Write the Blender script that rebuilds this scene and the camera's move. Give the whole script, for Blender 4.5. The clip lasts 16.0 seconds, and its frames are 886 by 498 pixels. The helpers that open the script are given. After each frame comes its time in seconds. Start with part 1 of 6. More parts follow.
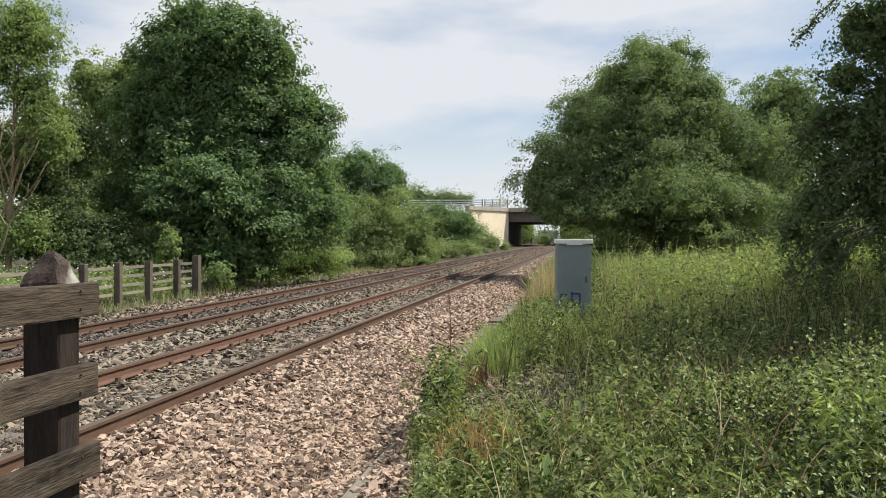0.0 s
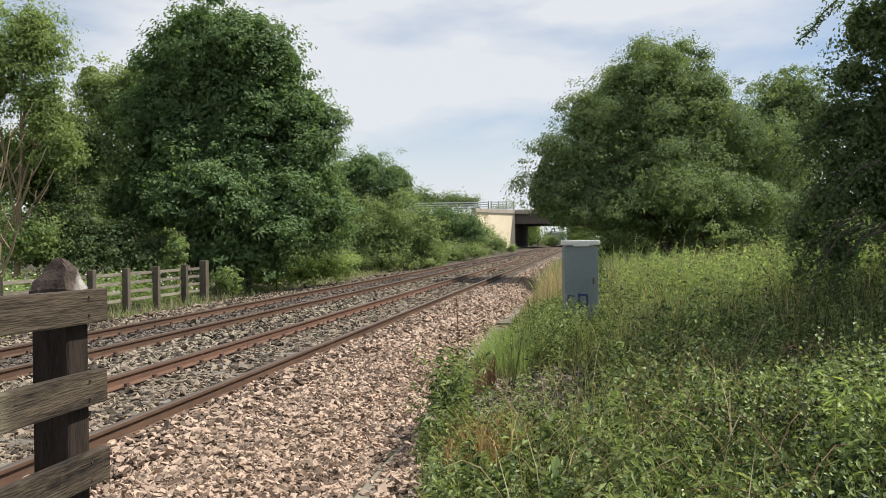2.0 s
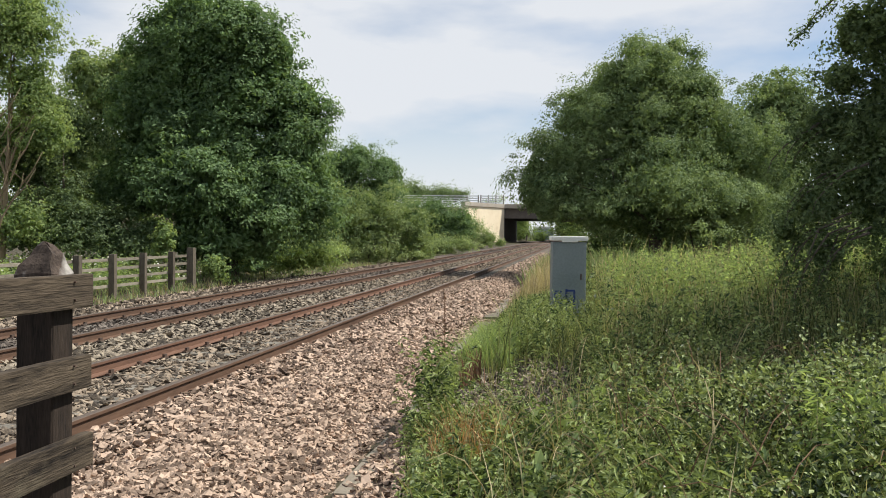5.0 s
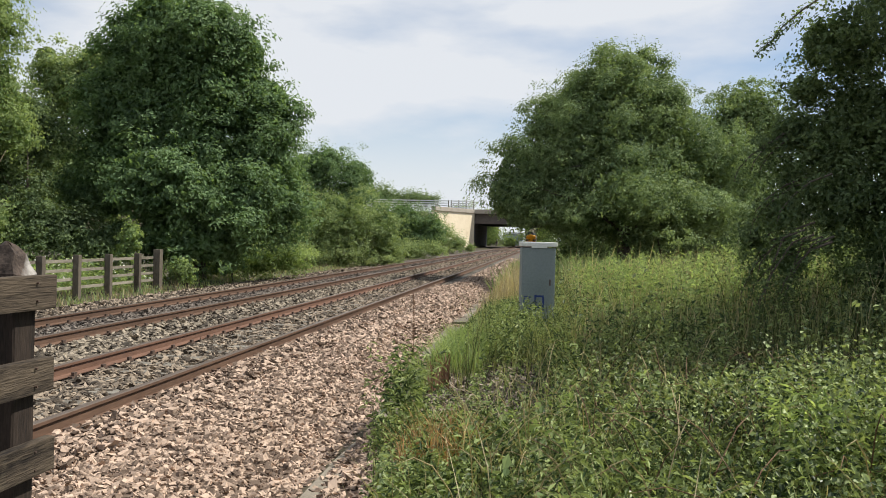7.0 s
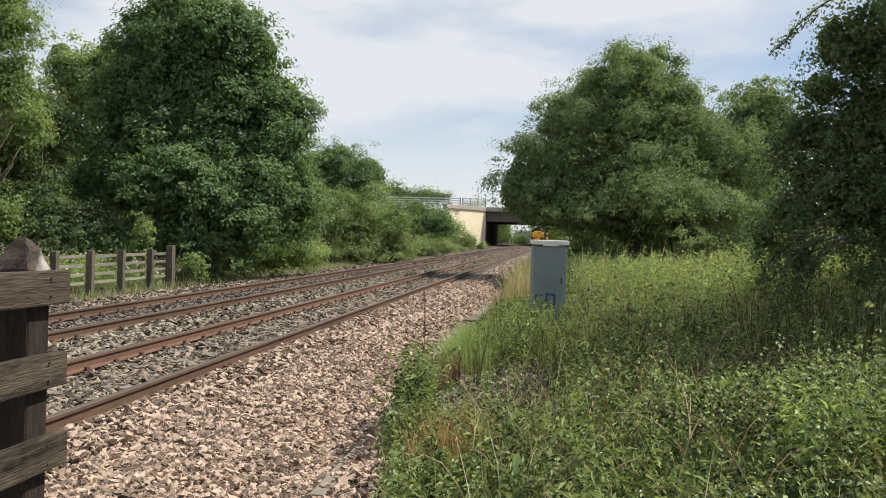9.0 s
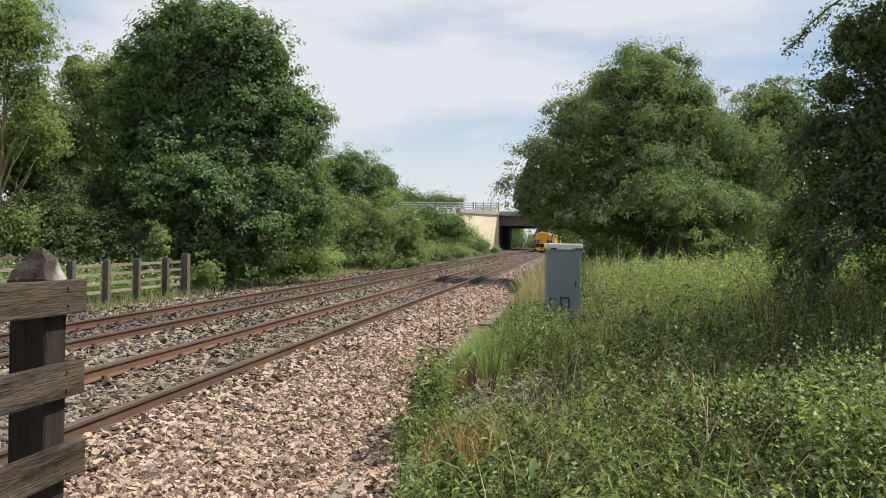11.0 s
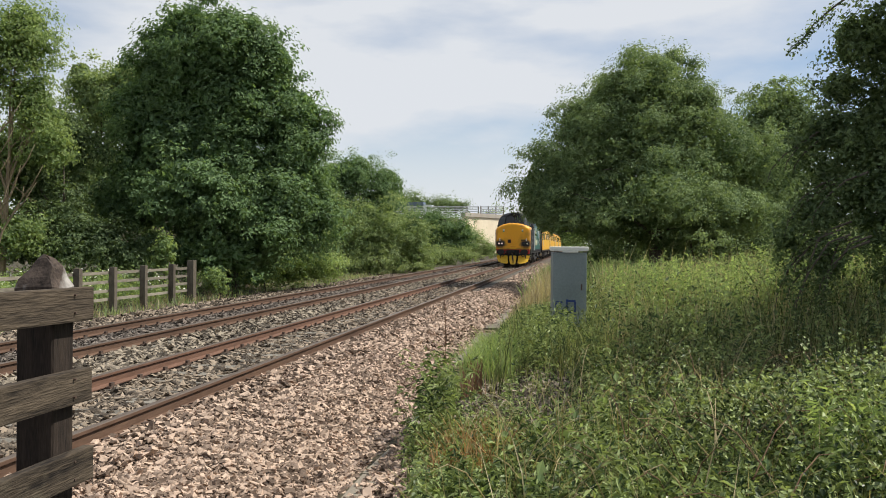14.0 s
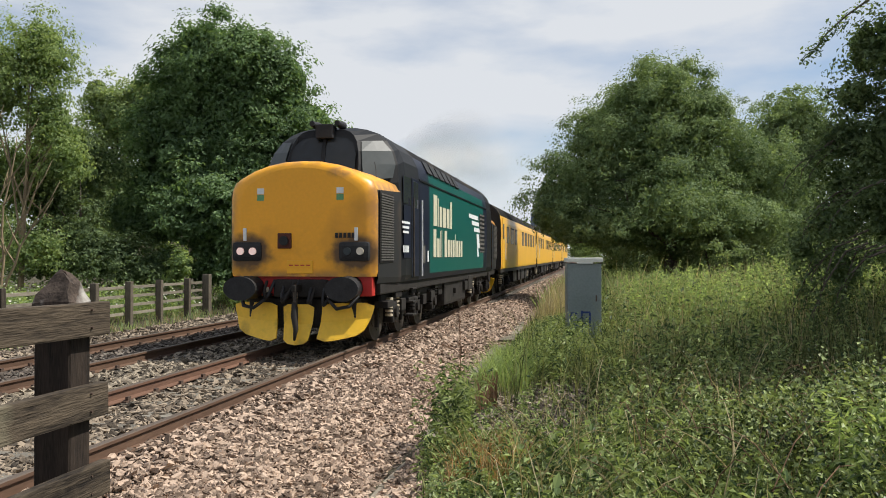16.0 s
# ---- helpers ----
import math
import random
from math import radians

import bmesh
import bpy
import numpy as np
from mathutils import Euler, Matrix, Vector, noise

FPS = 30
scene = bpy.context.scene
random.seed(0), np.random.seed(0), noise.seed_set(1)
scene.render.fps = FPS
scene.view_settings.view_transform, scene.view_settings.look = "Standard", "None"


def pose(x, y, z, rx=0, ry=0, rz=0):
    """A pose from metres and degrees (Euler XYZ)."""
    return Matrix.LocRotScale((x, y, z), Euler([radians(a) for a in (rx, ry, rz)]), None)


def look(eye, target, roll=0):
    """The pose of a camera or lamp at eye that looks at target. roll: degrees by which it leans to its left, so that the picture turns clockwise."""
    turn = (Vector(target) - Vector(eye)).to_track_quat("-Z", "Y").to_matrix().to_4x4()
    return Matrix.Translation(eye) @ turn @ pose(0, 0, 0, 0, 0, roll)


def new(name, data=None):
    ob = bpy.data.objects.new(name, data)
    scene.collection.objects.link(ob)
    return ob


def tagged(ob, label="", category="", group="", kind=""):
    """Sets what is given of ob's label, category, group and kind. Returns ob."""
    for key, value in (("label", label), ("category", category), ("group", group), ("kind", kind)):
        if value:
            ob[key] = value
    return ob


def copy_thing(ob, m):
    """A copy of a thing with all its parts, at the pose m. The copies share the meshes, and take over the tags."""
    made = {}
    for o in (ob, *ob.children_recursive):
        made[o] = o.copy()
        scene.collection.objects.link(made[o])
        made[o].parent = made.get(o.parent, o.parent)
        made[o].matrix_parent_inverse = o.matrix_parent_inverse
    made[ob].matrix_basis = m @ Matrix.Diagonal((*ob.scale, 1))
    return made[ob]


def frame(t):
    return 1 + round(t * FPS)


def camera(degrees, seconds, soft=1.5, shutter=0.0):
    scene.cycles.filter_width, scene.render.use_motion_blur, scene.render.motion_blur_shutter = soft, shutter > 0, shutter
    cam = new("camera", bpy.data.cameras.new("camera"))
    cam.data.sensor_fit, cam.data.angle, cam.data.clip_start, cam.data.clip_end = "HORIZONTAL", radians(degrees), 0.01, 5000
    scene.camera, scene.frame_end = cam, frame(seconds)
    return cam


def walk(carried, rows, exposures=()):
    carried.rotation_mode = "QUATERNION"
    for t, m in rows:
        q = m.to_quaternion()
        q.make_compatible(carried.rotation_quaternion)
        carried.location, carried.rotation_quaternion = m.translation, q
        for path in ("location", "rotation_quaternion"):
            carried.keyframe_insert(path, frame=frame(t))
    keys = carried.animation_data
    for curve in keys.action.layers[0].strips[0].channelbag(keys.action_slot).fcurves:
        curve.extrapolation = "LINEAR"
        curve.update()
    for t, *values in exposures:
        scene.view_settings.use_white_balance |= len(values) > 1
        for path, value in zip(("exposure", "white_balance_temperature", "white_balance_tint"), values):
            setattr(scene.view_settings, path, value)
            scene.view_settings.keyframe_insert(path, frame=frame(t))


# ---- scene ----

# World: x to the right of the line, y along it, z up from the rail heads. The watcher stands still and turns the camera by hand.
cam = camera(56.15, 16.0, 0.95)
EYE = (0.0, 0.0, 1.58)
TURNS = [
    (0.0, 89.212, -0.096, 9.607), (0.5, 89.095, 0.286, 10.565), (1.0, 89.206, 0.346, 10.526), (1.5, 89.304, 0.446, 10.23),
    (2.0, 89.394, 0.511, 10.062), (2.5, 89.251, 0.464, 9.834), (3.0, 88.939, 0.194, 9.735), (3.5, 88.773, 0.055, 9.65),
    (6.0, 88.972, -1.529, 8.79), (6.5, 88.954, -1.419, 7.932), (7.0, 89.263, -1.433, 7.231), (7.5, 89.422, -1.859, 7.382),
    (8.0, 89.273, -2.168, 7.281), (8.5, 88.978, -1.873, 7.48), (9.0, 89.077, -1.754, 8.016), (9.5, 89.28, -1.574, 8.465),
    (12.0, 89.459, -0.864, 9.049), (12.5, 89.521, -0.836, 9.173), (13.0, 89.528, -0.671, 9.268), (13.5, 89.595, -0.569, 9.232),
    (14.0, 89.667, -0.462, 9.314), (14.5, 89.748, -0.339, 9.291), (15.0, 89.95, -0.119, 9.284), (15.5, 90.206, 0.134, 9.662),
    (16.0, 90.503, 0.0, 10.276),
]
walk(cam, [(t, pose(*EYE, rx, ry, rz)) for t, rx, ry, rz in TURNS], [(0.0, 0.0), (9.5, 0.0), (12.5, -0.05), (16.0, -0.09)])

# ---- light: hazy June sun from the right and a little ahead, bright broken cloud ----
SUN_AZ, SUN_EL = 15.0, 54.0  # degrees from +x towards +y, and above the horizon
sun_dir = Vector((math.cos(radians(SUN_EL)) * math.cos(radians(SUN_AZ)), math.cos(radians(SUN_EL)) * math.sin(radians(SUN_AZ)), math.sin(radians(SUN_EL))))
sun = new("sun", bpy.data.lights.new("sun", "SUN"))
sun.data.energy, sun.data.angle, sun.data.color = 6.0, radians(0.6), (1.0, 0.95, 0.86)
sun.matrix_world = look((0, 0, 60), Vector((0, 0, 60)) - sun_dir)

world = bpy.data.worlds.new("sky")
scene.world = world
world.use_nodes = True
wn, wl = world.node_tree.nodes, world.node_tree.links
wn.clear()
w_out, w_bg = wn.new("ShaderNodeOutputWorld"), wn.new("ShaderNodeBackground")
w_sky = wn.new("ShaderNodeTexSky")
w_sky.sky_type, w_sky.sun_disc = "NISHITA", False
w_sky.dust_density, w_sky.ozone_density = 0.3, 3.0
w_sky.sun_elevation, w_sky.sun_rotation = radians(SUN_EL), radians(90 - SUN_AZ)
w_co, w_map = wn.new("ShaderNodeTexCoord"), wn.new("ShaderNodeMapping")
w_map.inputs["Scale"].default_value = (1.0, 1.0, 3.2)
w_map.inputs["Location"].default_value = (0.35, 0.1, 0.2)
w_noise, w_ramp, w_mix = wn.new("ShaderNodeTexNoise"), wn.new("ShaderNodeValToRGB"), wn.new("ShaderNodeMix")
w_noise.inputs["Scale"].default_value, w_noise.inputs["Detail"].default_value, w_noise.inputs["Roughness"].default_value = 2.2, 7.0, 0.5
w_ramp.color_ramp.elements[0].position, w_ramp.color_ramp.elements[1].position = 0.38, 0.56
w_ramp.color_ramp.elements[0].color, w_ramp.color_ramp.elements[1].color = (0.14, 0.14, 0.14, 1), (0.97, 0.98, 0.98, 1)
w_mix.data_type = "RGBA"
w_mix.inputs["B"].default_value = (7.9, 8.2, 8.65, 1)
wl.new(w_co.outputs["Generated"], w_map.inputs["Vector"])
wl.new(w_map.outputs["Vector"], w_noise.inputs["Vector"])
wl.new(w_noise.outputs["Fac"], w_ramp.inputs["Fac"])
# the cloud closes towards the horizon
w_xyz, w_low, w_max = wn.new("ShaderNodeSeparateXYZ"), wn.new("ShaderNodeMapRange"), wn.new("ShaderNodeMath")
w_low.inputs["From Min"].default_value, w_low.inputs["From Max"].default_value = 0.22, 0.04
w_low.inputs["To Min"].default_value, w_low.inputs["To Max"].default_value = 0.0, 0.95
w_max.operation = "MAXIMUM"
wl.new(w_co.outputs["Generated"], w_xyz.inputs[0])
wl.new(w_xyz.outputs["Z"], w_low.inputs["Value"])
wl.new(w_ramp.outputs["Color"], w_max.inputs[0])
wl.new(w_low.outputs["Result"], w_max.inputs[1])
wl.new(w_max.outputs[0], w_mix.inputs["Factor"])
w_gain = wn.new("ShaderNodeVectorMath")
w_gain.operation = "SCALE"
w_gain.inputs["Scale"].default_value = 1.2
wl.new(w_sky.outputs["Color"], w_gain.inputs[0])
wl.new(w_gain.outputs["Vector"], w_mix.inputs["A"])
wl.new(w_mix.outputs["Result"], w_bg.inputs["Color"])
w_bg.inputs["Strength"].default_value = 0.1
wl.new(w_bg.outputs["Background"], w_out.inputs["Surface"])
scene.view_settings.exposure = 0.0


# ---- materials ----
def surface(name, dark, light, rough=0.8, scale=6.0, fine=60.0, bump=0.3, metal=0.0, island=0.0, stain=None, stain_at=0.62, spec=0.3, leaf=0.0, stretch=(1, 1, 1), obj_random=0.0, depth=0.01):
    """Colour between dark and light by coarse and fine noise, with relief; stain: a third colour in patches; island: spread from piece to piece."""
    m = bpy.data.materials.new(name)
    m.use_nodes = True
    n, l = m.node_tree.nodes, m.node_tree.links
    b, out = n["Principled BSDF"], n["Material Output"]
    b.inputs["Roughness"].default_value, b.inputs["Metallic"].default_value, b.inputs["Specular IOR Level"].default_value = rough, metal, spec
    co, mp = n.new("ShaderNodeTexCoord"), n.new("ShaderNodeMapping")
    mp.inputs["Scale"].default_value = stretch
    l.new(co.outputs["Object"], mp.inputs["Vector"])
    a, f = n.new("ShaderNodeTexNoise"), n.new("ShaderNodeTexNoise")
    a.inputs["Scale"].default_value, a.inputs["Detail"].default_value = scale, 4.0
    f.inputs["Scale"].default_value, f.inputs["Detail"].default_value = fine, 3.0
    for q in (a, f):
        l.new(mp.outputs["Vector"], q.inputs["Vector"])
    add = n.new("ShaderNodeMath")
    add.operation = "MULTIPLY_ADD"
    add.inputs[1].default_value = 0.45
    half = n.new("ShaderNodeMath")
    half.operation = "MULTIPLY"
    half.inputs[1].default_value = 0.55
    l.new(a.outputs["Fac"], half.inputs[0])
    l.new(f.outputs["Fac"], add.inputs[0])
    l.new(half.outputs[0], add.inputs[2])
    value = add.outputs[0]
    if island or obj_random:
        src = n.new("ShaderNodeNewGeometry").outputs["Random Per Island"] if island else n.new("ShaderNodeObjectInfo").outputs["Random"]
        w = island or obj_random
        ma = n.new("ShaderNodeMath")
        ma.operation = "MULTIPLY_ADD"
        ma.inputs[1].default_value, ma.inputs[2].default_value = w, -w / 2
        l.new(src, ma.inputs[0])
        sm = n.new("ShaderNodeMath")
        l.new(value, sm.inputs[0])
        l.new(ma.outputs[0], sm.inputs[1])
        value = sm.outputs[0]
    ramp = n.new("ShaderNodeValToRGB")
    ramp.color_ramp.elements[0].position, ramp.color_ramp.elements[1].position = 0.3, 0.7
    ramp.color_ramp.elements[0].color, ramp.color_ramp.elements[1].color = (*dark, 1), (*light, 1)
    l.new(value, ramp.inputs["Fac"])
    colour = ramp.outputs["Color"]
    if stain:
        s = n.new("ShaderNodeTexNoise")
        s.inputs["Scale"].default_value, s.inputs["Detail"].default_value = scale * 0.6, 6.0
        l.new(co.outputs["Object"], s.inputs["Vector"])
        sr = n.new("ShaderNodeValToRGB")
        sr.color_ramp.elements[0].position, sr.color_ramp.elements[1].position = stain_at - 0.06, stain_at + 0.08
        l.new(s.outputs["Fac"], sr.inputs["Fac"])
        mx = n.new("ShaderNodeMix")
        mx.data_type = "RGBA"
        mx.inputs["B"].default_value = (*stain, 1)
        l.new(sr.outputs["Color"], mx.inputs["Factor"])
        l.new(colour, mx.inputs["A"])
        colour = mx.outputs["Result"]
    l.new(colour, b.inputs["Base Color"])
    if bump:
        bp = n.new("ShaderNodeBump")
        bp.inputs["Strength"].default_value, bp.inputs["Distance"].default_value = bump, depth
        l.new(add.outputs[0], bp.inputs["Height"])
        l.new(bp.outputs["Normal"], b.inputs["Normal"])
    if leaf:
        tr, ms = n.new("ShaderNodeBsdfTranslucent"), n.new("ShaderNodeMixShader")
        gain = n.new("ShaderNodeMix")
        gain.data_type, gain.blend_type = "RGBA", "MULTIPLY"
        gain.inputs["Factor"].default_value = 1.0
        gain.inputs["B"].default_value = (1.5, 1.45, 0.75, 1)
        l.new(colour, gain.inputs["A"])
        l.new(gain.outputs["Result"], tr.inputs["Color"])
        ms.inputs["Fac"].default_value = leaf
        l.new(b.outputs["BSDF"], ms.inputs[1])
        l.new(tr.outputs["BSDF"], ms.inputs[2])
        l.new(ms.outputs["Shader"], out.inputs["Surface"])
    return m


M = {
    "soil": surface("soil", (0.030, 0.027, 0.014), (0.085, 0.072, 0.042), 0.95, 0.8, 14, 0.6, depth=0.05),
    "ballast_bed": surface("ballast_bed", (0.045, 0.036, 0.029), (0.17, 0.135, 0.108), 0.95, 1.2, 22, 1.0, depth=0.05),
    "stone_pink": surface("stone_pink", (0.128, 0.091, 0.067), (0.485, 0.362, 0.275), 0.85, 9, 60, 0.5, island=0.7),
    "stone_grey": surface("stone_grey", (0.055, 0.044, 0.033), (0.30, 0.24, 0.178), 0.9, 9, 60, 0.5, island=0.75),
    "stone_pale": surface("stone_pale", (0.056, 0.046, 0.035), (0.315, 0.265, 0.20), 0.9, 9, 60, 0.5, island=0.75),
    "stone_brown": surface("stone_brown", (0.045, 0.036, 0.030), (0.18, 0.15, 0.125), 0.9, 9, 60, 0.5, island=0.7),
    "rail_rust": surface("rail_rust", (0.068, 0.040, 0.027), (0.150, 0.090, 0.060), 0.75, 3, 40, 0.3, stretch=(1, 0.15, 1), spec=0.25),
    "rail_rust_bright": surface("rail_rust_bright", (0.095, 0.052, 0.036), (0.185, 0.102, 0.068), 0.75, 3, 40, 0.3, stretch=(1, 0.15, 1)),
    "rail_head": surface("rail_head", (0.085, 0.064, 0.050), (0.155, 0.120, 0.095), 0.5, 3, 30, 0.1, metal=0.25, stretch=(1, 0.05, 1)),
    "sleeper": surface("sleeper", (0.085, 0.076, 0.062), (0.235, 0.215, 0.18), 0.9, 3, 50, 0.4, obj_random=0.3),
    "clip": surface("clip", (0.05, 0.035, 0.028), (0.12, 0.08, 0.06), 0.7, 20, 90, 0.2),
    "trough": surface("trough", (0.11, 0.095, 0.07), (0.27, 0.235, 0.185), 0.92, 2, 50, 0.4, obj_random=0.3, stain=(0.16, 0.15, 0.10)),
    "timber_grey": surface("timber_grey", (0.006, 0.004, 0.003), (0.135, 0.103, 0.070), 0.9, 3.0, 26, 1.0, stretch=(4, 0.6, 7), obj_random=0.12, depth=0.01, stain=(0.19, 0.17, 0.115), stain_at=0.62),
    "timber_dark": surface("timber_dark", (0.007, 0.005, 0.004), (0.050, 0.035, 0.025), 0.9, 5, 40, 0.7, stretch=(6, 6, 0.7), obj_random=0.15, depth=0.006),
    "timber_pale": surface("timber_pale", (0.12, 0.105, 0.08), (0.30, 0.27, 0.21), 0.9, 5, 40, 0.4, stretch=(3, 1, 3), obj_random=0.3),
    "timber_cap": surface("timber_cap", (0.014, 0.010, 0.008), (0.11, 0.082, 0.065), 0.9, 14, 90, 0.9, depth=0.006, stain=(0.36, 0.34, 0.31), stain_at=0.64),
    "timber_far": surface("timber_far", (0.035, 0.028, 0.021), (0.135, 0.115, 0.088), 0.9, 5, 40, 0.5, stretch=(3, 3, 1), obj_random=0.3),
    "render_cream": surface("render_cream", (0.72, 0.61, 0.43), (0.84, 0.74, 0.56), 0.9, 0.35, 3, 0.1, stain=(0.55, 0.44, 0.28)),
    "concrete": surface("concrete", (0.28, 0.25, 0.21), (0.48, 0.43, 0.36), 0.9, 0.6, 8, 0.2),
    # darker copy of concrete: shade under the bridge put into the colour
    "concrete_shaded": surface("concrete_shaded", (0.07, 0.06, 0.055), (0.15, 0.13, 0.115), 0.9, 0.6, 8, 0.2),
    "rail_white": surface("rail_white", (0.74, 0.74, 0.72), (0.88, 0.88, 0.85), 0.7, 2, 30, 0.1),
    "cabinet_grey": surface("cabinet_grey", (0.165, 0.20, 0.205), (0.245, 0.285, 0.29), 0.5, 1.5, 30, 0.08, stain=(0.14, 0.17, 0.18)),
    "cabinet_top": surface("cabinet_top", (0.64, 0.65, 0.60), (0.82, 0.82, 0.77), 0.6, 4, 40, 0.1, stain=(0.44, 0.45, 0.37)),
    "paint_blue": surface("paint_blue", (0.015, 0.03, 0.13), (0.03, 0.06, 0.22), 0.6, 8, 60, 0.05),
    "bark": surface("bark", (0.05, 0.04, 0.03), (0.17, 0.14, 0.11), 0.95, 4, 30, 0.8, stretch=(3, 3, 0.6), depth=0.03),
    "bark_pale": surface("bark_pale", (0.17, 0.125, 0.075), (0.36, 0.28, 0.18), 0.9, 4, 30, 0.6, stretch=(3, 3, 0.6)),
    "leaf_sycamore": surface("leaf_sycamore", (0.062, 0.108, 0.054), (0.225, 0.335, 0.155), 0.55, 0.7, 5, 0, spec=0.2, island=0.24, leaf=0.42),
    "leaf_willow": surface("leaf_willow", (0.072, 0.122, 0.060), (0.30, 0.385, 0.190), 0.58, 0.5, 5, 0, spec=0.14, island=0.22, leaf=0.36),
    "leaf_light": surface("leaf_light", (0.130, 0.197, 0.090), (0.350, 0.435, 0.198), 0.58, 0.6, 5, 0, spec=0.14, island=0.34, leaf=0.52),
    "leaf_dark": surface("leaf_dark", (0.062, 0.098, 0.048), (0.205, 0.275, 0.135), 0.55, 0.7, 5, 0, spec=0.2, island=0.36, leaf=0.44),
    "leaf_shrub": surface("leaf_shrub", (0.134, 0.195, 0.094), (0.345, 0.418, 0.213), 0.58, 0.3, 4, 0, spec=0.14, island=0.34, leaf=0.46),
    "leaf_bramble": surface("leaf_bramble", (0.022, 0.042, 0.014), (0.345, 0.415, 0.175), 0.5, 1.2, 9, 0, spec=0.25, island=0.6, leaf=0.24),
    "leaf_weed": surface("leaf_weed", (0.034, 0.062, 0.022), (0.315, 0.385, 0.16), 0.48, 1.5, 9, 0, spec=0.25, island=0.5, leaf=0.30),
    "grass": surface("grass", (0.055, 0.078, 0.030), (0.30, 0.315, 0.145), 0.58, 0.7, 5, 0, spec=0.16, island=0.55, leaf=0.34),
    "straw": surface("straw", (0.26, 0.215, 0.13), (0.50, 0.43, 0.29), 0.8, 1, 9, 0, island=0.5, leaf=0.36),
    "withered": surface("withered", (0.22, 0.12, 0.055), (0.44, 0.27, 0.13), 0.8, 2, 9, 0, island=0.5, leaf=0.3),
    "dock_red": surface("dock_red", (0.12, 0.065, 0.04), (0.22, 0.13, 0.08), 0.8, 2, 9, 0, island=0.4, leaf=0.1),
    "flower": surface("flower", (0.62, 0.60, 0.50), (0.80, 0.80, 0.72), 0.8, 3, 9, 0, island=0.3, leaf=0.2),
}


# ---- building helpers ----
def mesh_ob(name, verts, faces, material, parent=None, smooth=False, mats=None, idx=None):
    me = bpy.data.meshes.new(name)
    me.from_pydata([tuple(v) for v in verts], [], [tuple(f) for f in faces])
    for m in (mats or [material]):
        me.materials.append(m)
    if idx is not None:
        me.polygons.foreach_set("material_index", idx)
    if smooth:
        me.polygons.foreach_set("use_smooth", [True] * len(me.polygons))
    me.update()
    ob = new(name, me)
    ob.parent = parent
    return ob


def soup(name, verts, per, material, parent=None, faces=None, smooth=False):
    """Many equal small pieces as one mesh: verts (n, k, 3); faces: index lists within a piece."""
    n, k = verts.shape[0], verts.shape[1]
    me = bpy.data.meshes.new(name)
    me.vertices.add(n * k)
    me.vertices.foreach_set("co", verts.reshape(-1).astype(np.float32))
    sizes = np.array([len(f) for f in faces])
    flat = np.concatenate([np.array(f) for f in faces])
    loops = (flat[None, :] + (np.arange(n) * k)[:, None]).reshape(-1)
    totals = np.tile(sizes, n)
    starts = np.concatenate([[0], np.cumsum(totals)[:-1]])
    me.loops.add(len(loops))
    me.loops.foreach_set("vertex_index", loops.astype(np.int32))
    me.polygons.add(len(totals))
    me.polygons.foreach_set("loop_start", starts.astype(np.int32))
    me.polygons.foreach_set("use_smooth", np.full(len(totals), smooth, dtype=bool))
    me.materials.append(material)
    me.update(calc_edges=True)
    me.validate()
    ob = new(name, me)
    ob.parent = parent
    return ob


def part(name, bm, material, parent, label="", smooth=False):
    me = bpy.data.meshes.new(name)
    bm.to_mesh(me)
    bm.free()
    me.materials.append(material)
    if smooth:
        me.polygons.foreach_set("use_smooth", [True] * len(me.polygons))
    ob = new(name, me)
    ob.parent = parent
    return tagged(ob, label)


def empty(name, m=None):
    ob = new(name)
    ob.empty_display_size = 0.2
    if m is not None:
        ob.matrix_world = m
    return ob


def add_box(bm, c, s, bevel=0.0, rot=None):
    r = bmesh.ops.create_cube(bm, size=1.0)
    vs = r["verts"]
    bmesh.ops.scale(bm, vec=s, verts=vs)
    if bevel:
        es = list({e for v in vs for e in v.link_edges})
        out = bmesh.ops.bevel(bm, geom=es, offset=bevel, segments=2, affect="EDGES", profile=0.6)
        vs = list({v for f in out["faces"] for v in f.verts} | {v for v in vs if v.is_valid})
    if rot is not None:
        bmesh.ops.rotate(bm, cent=(0, 0, 0), matrix=rot, verts=vs)
    bmesh.ops.translate(bm, vec=c, verts=vs)
    return vs


def box(c, s, bevel=0.0, rot=None):
    bm = bmesh.new()
    add_box(bm, c, s, bevel, rot)
    return bm


def add_cyl(bm, c, r, h, axis="z", seg=16, r2=None):
    out = bmesh.ops.create_cone(bm, cap_ends=True, segments=seg, radius1=r, radius2=r if r2 is None else r2, depth=h)
    vs = out["verts"]
    if axis == "x":
        bmesh.ops.rotate(bm, cent=(0, 0, 0), matrix=Matrix.Rotation(radians(90), 3, "Y"), verts=vs)
    if axis == "y":
        bmesh.ops.rotate(bm, cent=(0, 0, 0), matrix=Matrix.Rotation(radians(90), 3, "X"), verts=vs)
    bmesh.ops.translate(bm, vec=c, verts=vs)
    return vs


def cyl(c, r, h, axis="z", seg=16, r2=None):
    bm = bmesh.new()
    add_cyl(bm, c, r, h, axis, seg, r2)
    return bm


